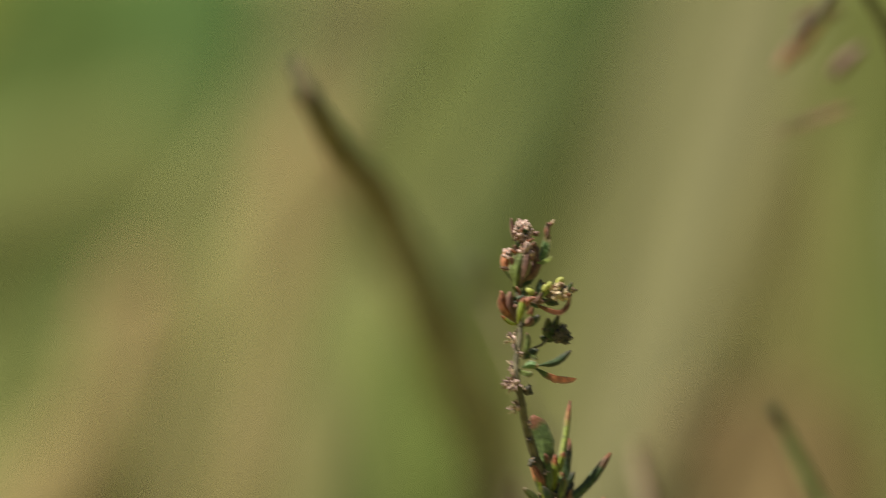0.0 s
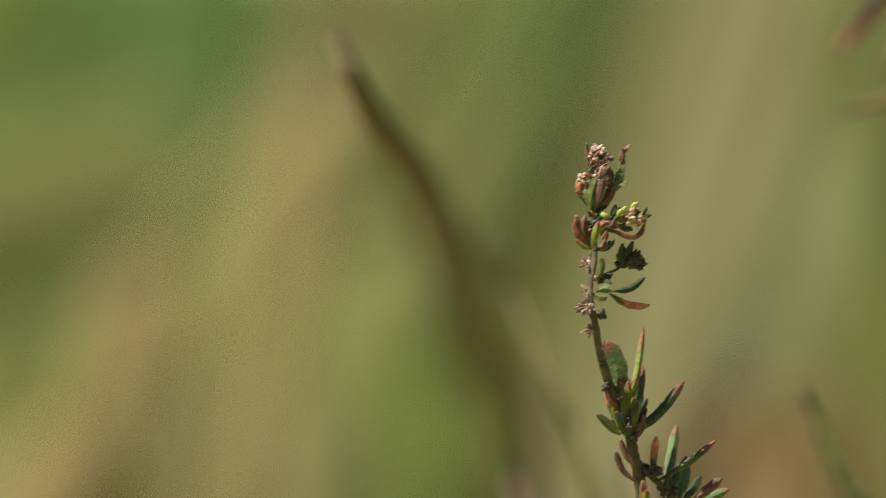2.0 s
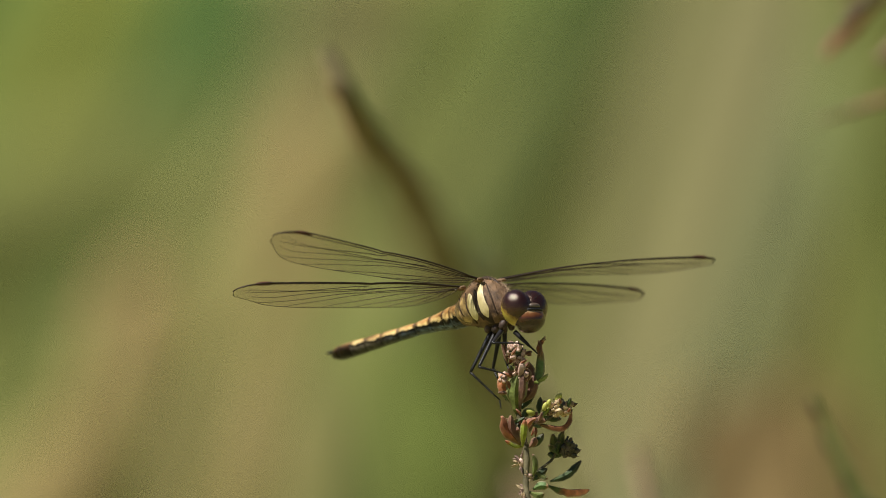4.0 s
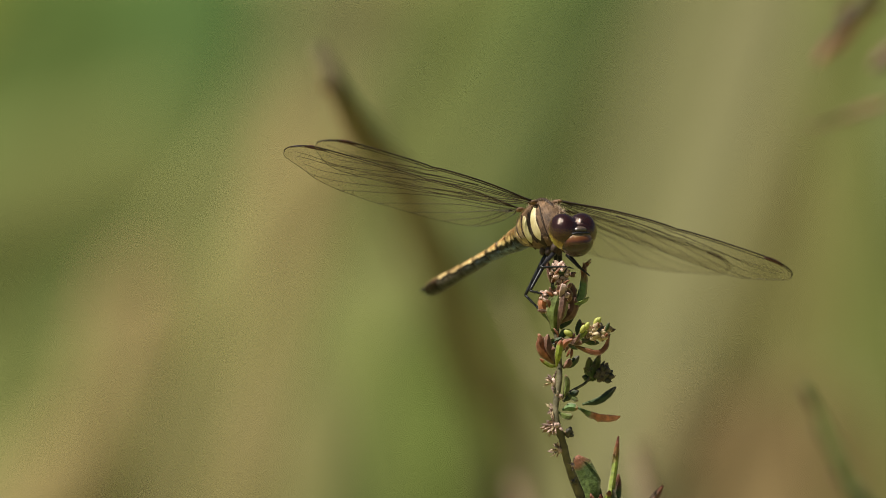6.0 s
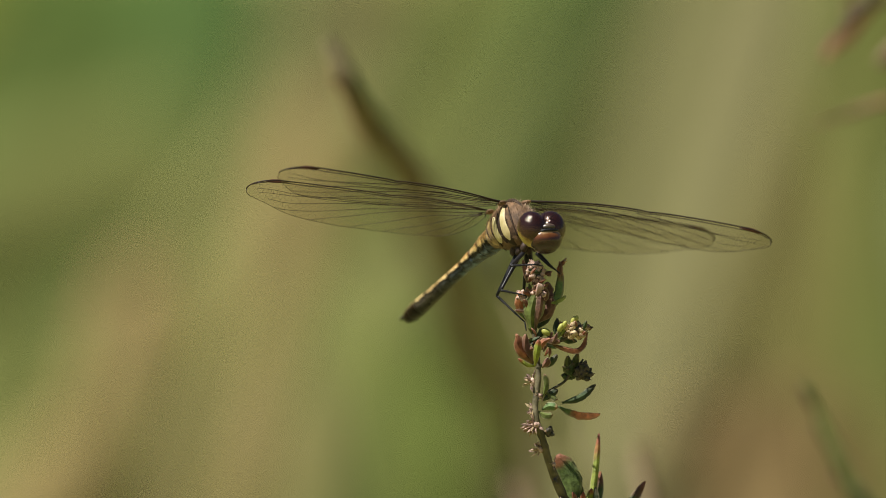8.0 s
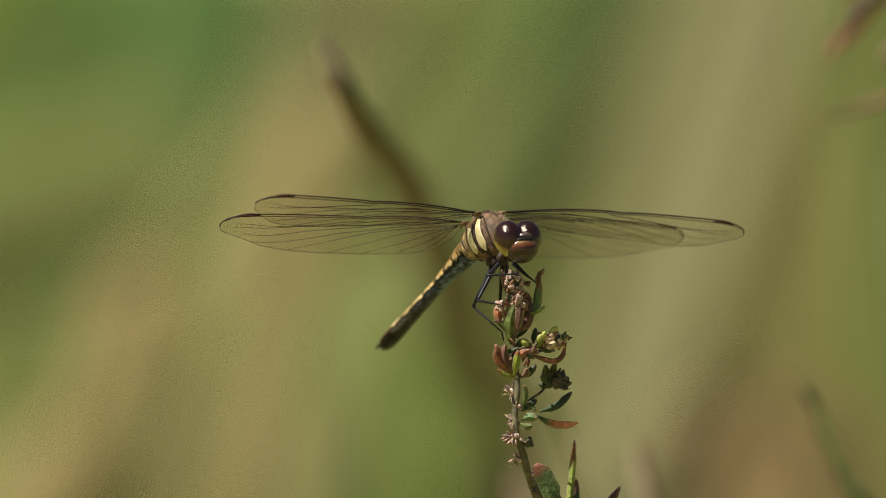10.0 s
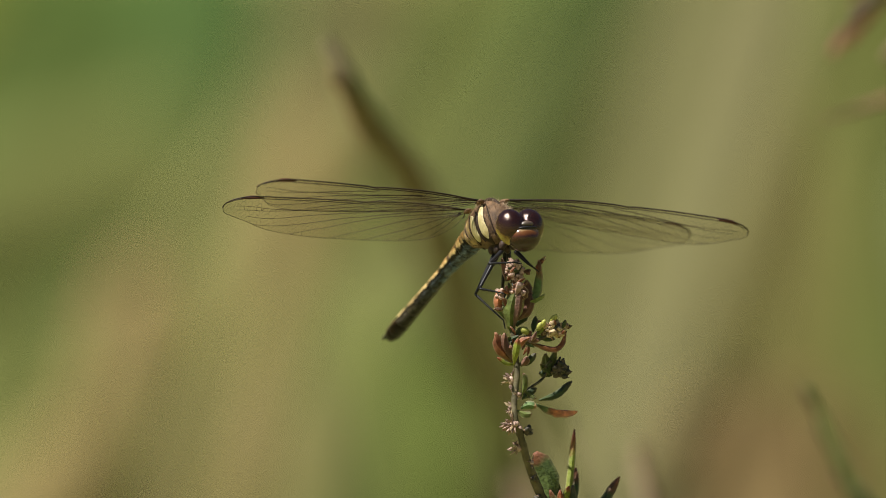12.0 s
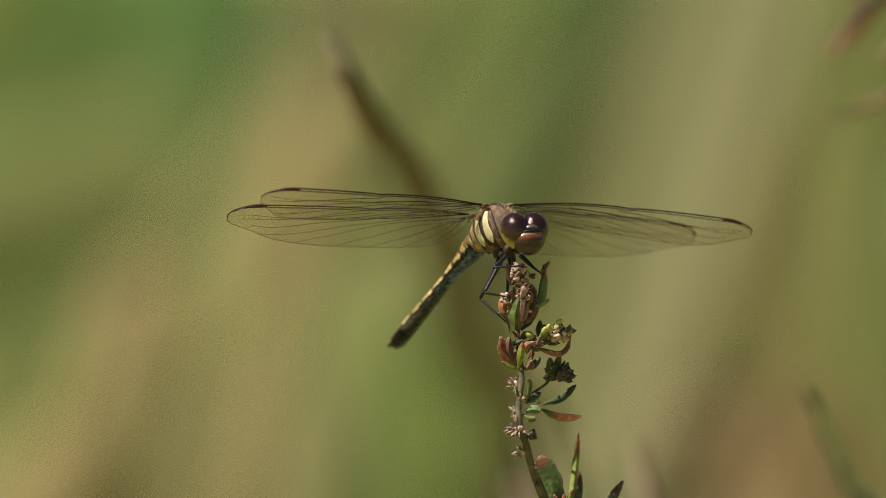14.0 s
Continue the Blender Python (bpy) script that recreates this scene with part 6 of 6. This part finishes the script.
    walk(abdomen, [
        (0, joint(4)),
        (2, joint(6)),
        (2.2, joint(6.9)),
        (2.3, joint(-20)),
        (2.4, joint(-20.1)),
        (2.5, joint(6.3)),
        (2.6, joint(0.5)),
        (2.7, joint(-4)),
        (3, joint(0)),
        (3.5, joint(-0.6)),
        (3.7, joint(0.2)),
        (5.8, joint(11)),
        (6, joint(8.6)),
        (6.5, joint(12.2)),
        (7.5, joint(12.7)),
        (10, joint(16.5)),
        (11, joint(17.7)),
        (12.5, joint(18)),
        (14, joint(18.3)),
    ])
    walk(right_fore, [
        (0, wing_pose("right", "fore", 0, 30, 0)),
        (1, wing_pose("right", "fore", 5, -10, 5)),
        (2, wing_pose("right", "fore", 0, 35, 10)),
        (2.1, wing_pose("right", "fore", 0, -15, 10.5)),
        (2.167, wing_pose("right", "fore", 13, 30, 10.8)),
        (2.2, wing_pose("right", "fore", 13, 12, 11)),
        (2.233, wing_pose("right", "fore", 5, 0, 11.2)),
        (2.3, wing_pose("right", "fore", -3.8, 8.8, 11.5)),
        (2.4, wing_pose("right", "fore", -4, 21.7, 12)),
        (2.467, wing_pose("right", "fore", 0, 78, 12.3)),
        (2.5, wing_pose("right", "fore", 10, 42, 12.5)),
        (2.533, wing_pose("right", "fore", 0, 4, 12.7)),
        (2.6, wing_pose("right", "fore", -7.8, 29, 13)),
        (2.7, wing_pose("right", "fore", -0.4, 38.2, 13.5)),
        (3, wing_pose("right", "fore", -8.2, 26.4, 15)),
        (3.5, wing_pose("right", "fore", -2.9, 18, 12.9)),
        (3.7, wing_pose("right", "fore", -2.2, 8.9, 12)),
        (5.8, wing_pose("right", "fore", 0.5, 7.9, 12.8)),
        (6, wing_pose("right", "fore", 2.9, 14, 12.8)),
        (6.5, wing_pose("right", "fore", 3.5, 10.3, 13)),
        (7.5, wing_pose("right", "fore", 3, 8.4, 13.1)),
        (10, wing_pose("right", "fore", 2.1, 3.1, 13.5)),
        (11, wing_pose("right", "fore", 2.5, 2.9, 13.6)),
        (12.5, wing_pose("right", "fore", 2.2, 4.1, 13.8)),
        (14, wing_pose("right", "fore", 2, 2.5, 14)),
    ])
    walk(right_hind, [
        (0, wing_pose("right", "hind", -10, -20, 0)),
        (1, wing_pose("right", "hind", -10, 20, 6.7)),
        (2, wing_pose("right", "hind", -10, -20, 13.3)),
        (2.1, wing_pose("right", "hind", -10, 20, 14)),
        (2.167, wing_pose("right", "hind", -5, 20, 14.4)),
        (2.2, wing_pose("right", "hind", -10, 0, 14.7)),
        (2.233, wing_pose("right", "hind", -20, 10, 14.9)),
        (2.3, wing_pose("right", "hind", -33.8, 13.9, 15.3)),
        (2.4, wing_pose("right", "hind", -25, 4.2, 16)),
        (2.467, wing_pose("right", "hind", -10, -18, 16.4)),
        (2.5, wing_pose("right", "hind", 0, 18, 16.7)),
        (2.533, wing_pose("right", "hind", -10, 52, 16.9)),
        (2.6, wing_pose("right", "hind", -25, 24.6, 17.3)),
        (2.7, wing_pose("right", "hind", -19.7, 33.2, 18)),
        (3, wing_pose("right", "hind", -25.9, 19.7, 20)),
        (3.5, wing_pose("right", "hind", -23, 14.2, 14.3)),
        (3.7, wing_pose("right", "hind", -16.6, 0, 12)),
        (5.8, wing_pose("right", "hind", -17.7, 11, 17.2)),
        (6, wing_pose("right", "hind", -14.8, 16.8, 17.8)),
        (6.5, wing_pose("right", "hind", -16.6, 13, 19)),
        (7.5, wing_pose("right", "hind", -15.8, 10.6, 19.3)),
        (10, wing_pose("right", "hind", -18.8, 4.5, 20.2)),
        (11, wing_pose("right", "hind", -19.2, 4.9, 20.5)),
        (12.5, wing_pose("right", "hind", -17.5, 5.5, 21)),
        (14, wing_pose("right", "hind", -18.5, 4.5, 21.5)),
    ])
    walk(left_fore, [
        (0, wing_pose("left", "fore", 0, 30, 0)),
        (1, wing_pose("left", "fore", 5, -10, 0)),
        (2, wing_pose("left", "fore", 0, 35, 0)),
        (2.1, wing_pose("left", "fore", 0, -15, 0)),
        (2.167, wing_pose("left", "fore", -10, 15, 0)),
        (2.2, wing_pose("left", "fore", -10, 30, 0)),
        (2.233, wing_pose("left", "fore", 0, 25, 0)),
        (2.3, wing_pose("left", "fore", 11.8, 20.3, 20)),
        (2.4, wing_pose("left", "fore", -2.7, 42.4, 0)),
        (2.467, wing_pose("left", "fore", -10, 45, 0)),
        (2.5, wing_pose("left", "fore", -18, 8, 0)),
        (2.533, wing_pose("left", "fore", -5, -28, 0)),
        (2.6, wing_pose("left", "fore", -0.8, 9.5, 0)),
        (2.7, wing_pose("left", "fore", -2.8, 2.5, 0)),
        (3, wing_pose("left", "fore", -1.9, 16.5, 0)),
        (3.5, wing_pose("left", "fore", 4.6, 5, 3.6)),
        (3.7, wing_pose("left", "fore", 7.2, 5, 5)),
        (5.8, wing_pose("left", "fore", 12.4, -14.1, 10.2)),
        (6, wing_pose("left", "fore", 12.4, -19.6, 10.8)),
        (6.5, wing_pose("left", "fore", 12.2, -15.6, 12)),
        (7.5, wing_pose("left", "fore", 14.3, -13.9, 12.1)),
        (10, wing_pose("left", "fore", 11.4, -8, 12.5)),
        (11, wing_pose("left", "fore", 10.7, -9.2, 12.6)),
        (12.5, wing_pose("left", "fore", 12.3, -10.8, 12.8)),
        (14, wing_pose("left", "fore", 11, -9.3, 13)),
    ])
    walk(left_hind, [
        (0, wing_pose("left", "hind", -10, -20, 0)),
        (1, wing_pose("left", "hind", -10, 20, 0)),
        (2, wing_pose("left", "hind", -10, -20, 0)),
        (2.1, wing_pose("left", "hind", -10, 10, 0)),
        (2.167, wing_pose("left", "hind", -20, 40, 0)),
        (2.2, wing_pose("left", "hind", -20, 55, 0)),
        (2.233, wing_pose("left", "hind", -15, 40, 0)),
        (2.3, wing_pose("left", "hind", -13.1, 30.4, 12)),
        (2.4, wing_pose("left", "hind", -22.8, 35.4, 0)),
        (2.467, wing_pose("left", "hind", -10, 12, 0)),
        (2.5, wing_pose("left", "hind", -5, 47, 0)),
        (2.533, wing_pose("left", "hind", -15, 80, 0)),
        (2.6, wing_pose("left", "hind", -19.5, 13.1, 0)),
        (2.7, wing_pose("left", "hind", -19.5, 6, 0)),
        (2.8, wing_pose("left", "hind", -19.5, 6.5, 5)),
        (3, wing_pose("left", "hind", -19.5, 16.4, 11)),
        (3.5, wing_pose("left", "hind", -13.9, 5.3, 3.6)),
        (3.7, wing_pose("left", "hind", -9.9, 3.2, 5)),
        (5.8, wing_pose("left", "hind", -7, -6.9, 16.2)),
        (6, wing_pose("left", "hind", -10.4, -14.2, 17.3)),
        (6.5, wing_pose("left", "hind", -8.2, -9.9, 20)),
        (7.5, wing_pose("left", "hind", -6.4, -8, 20.5)),
        (10, wing_pose("left", "hind", -7.9, -3.4, 21.9)),
        (11, wing_pose("left", "hind", -7.8, -4.8, 22.4)),
        (12.5, wing_pose("left", "hind", -7.2, -6, 23.2)),
        (14, wing_pose("left", "hind", -7.1, -4.8, 24)),
    ])


motions()
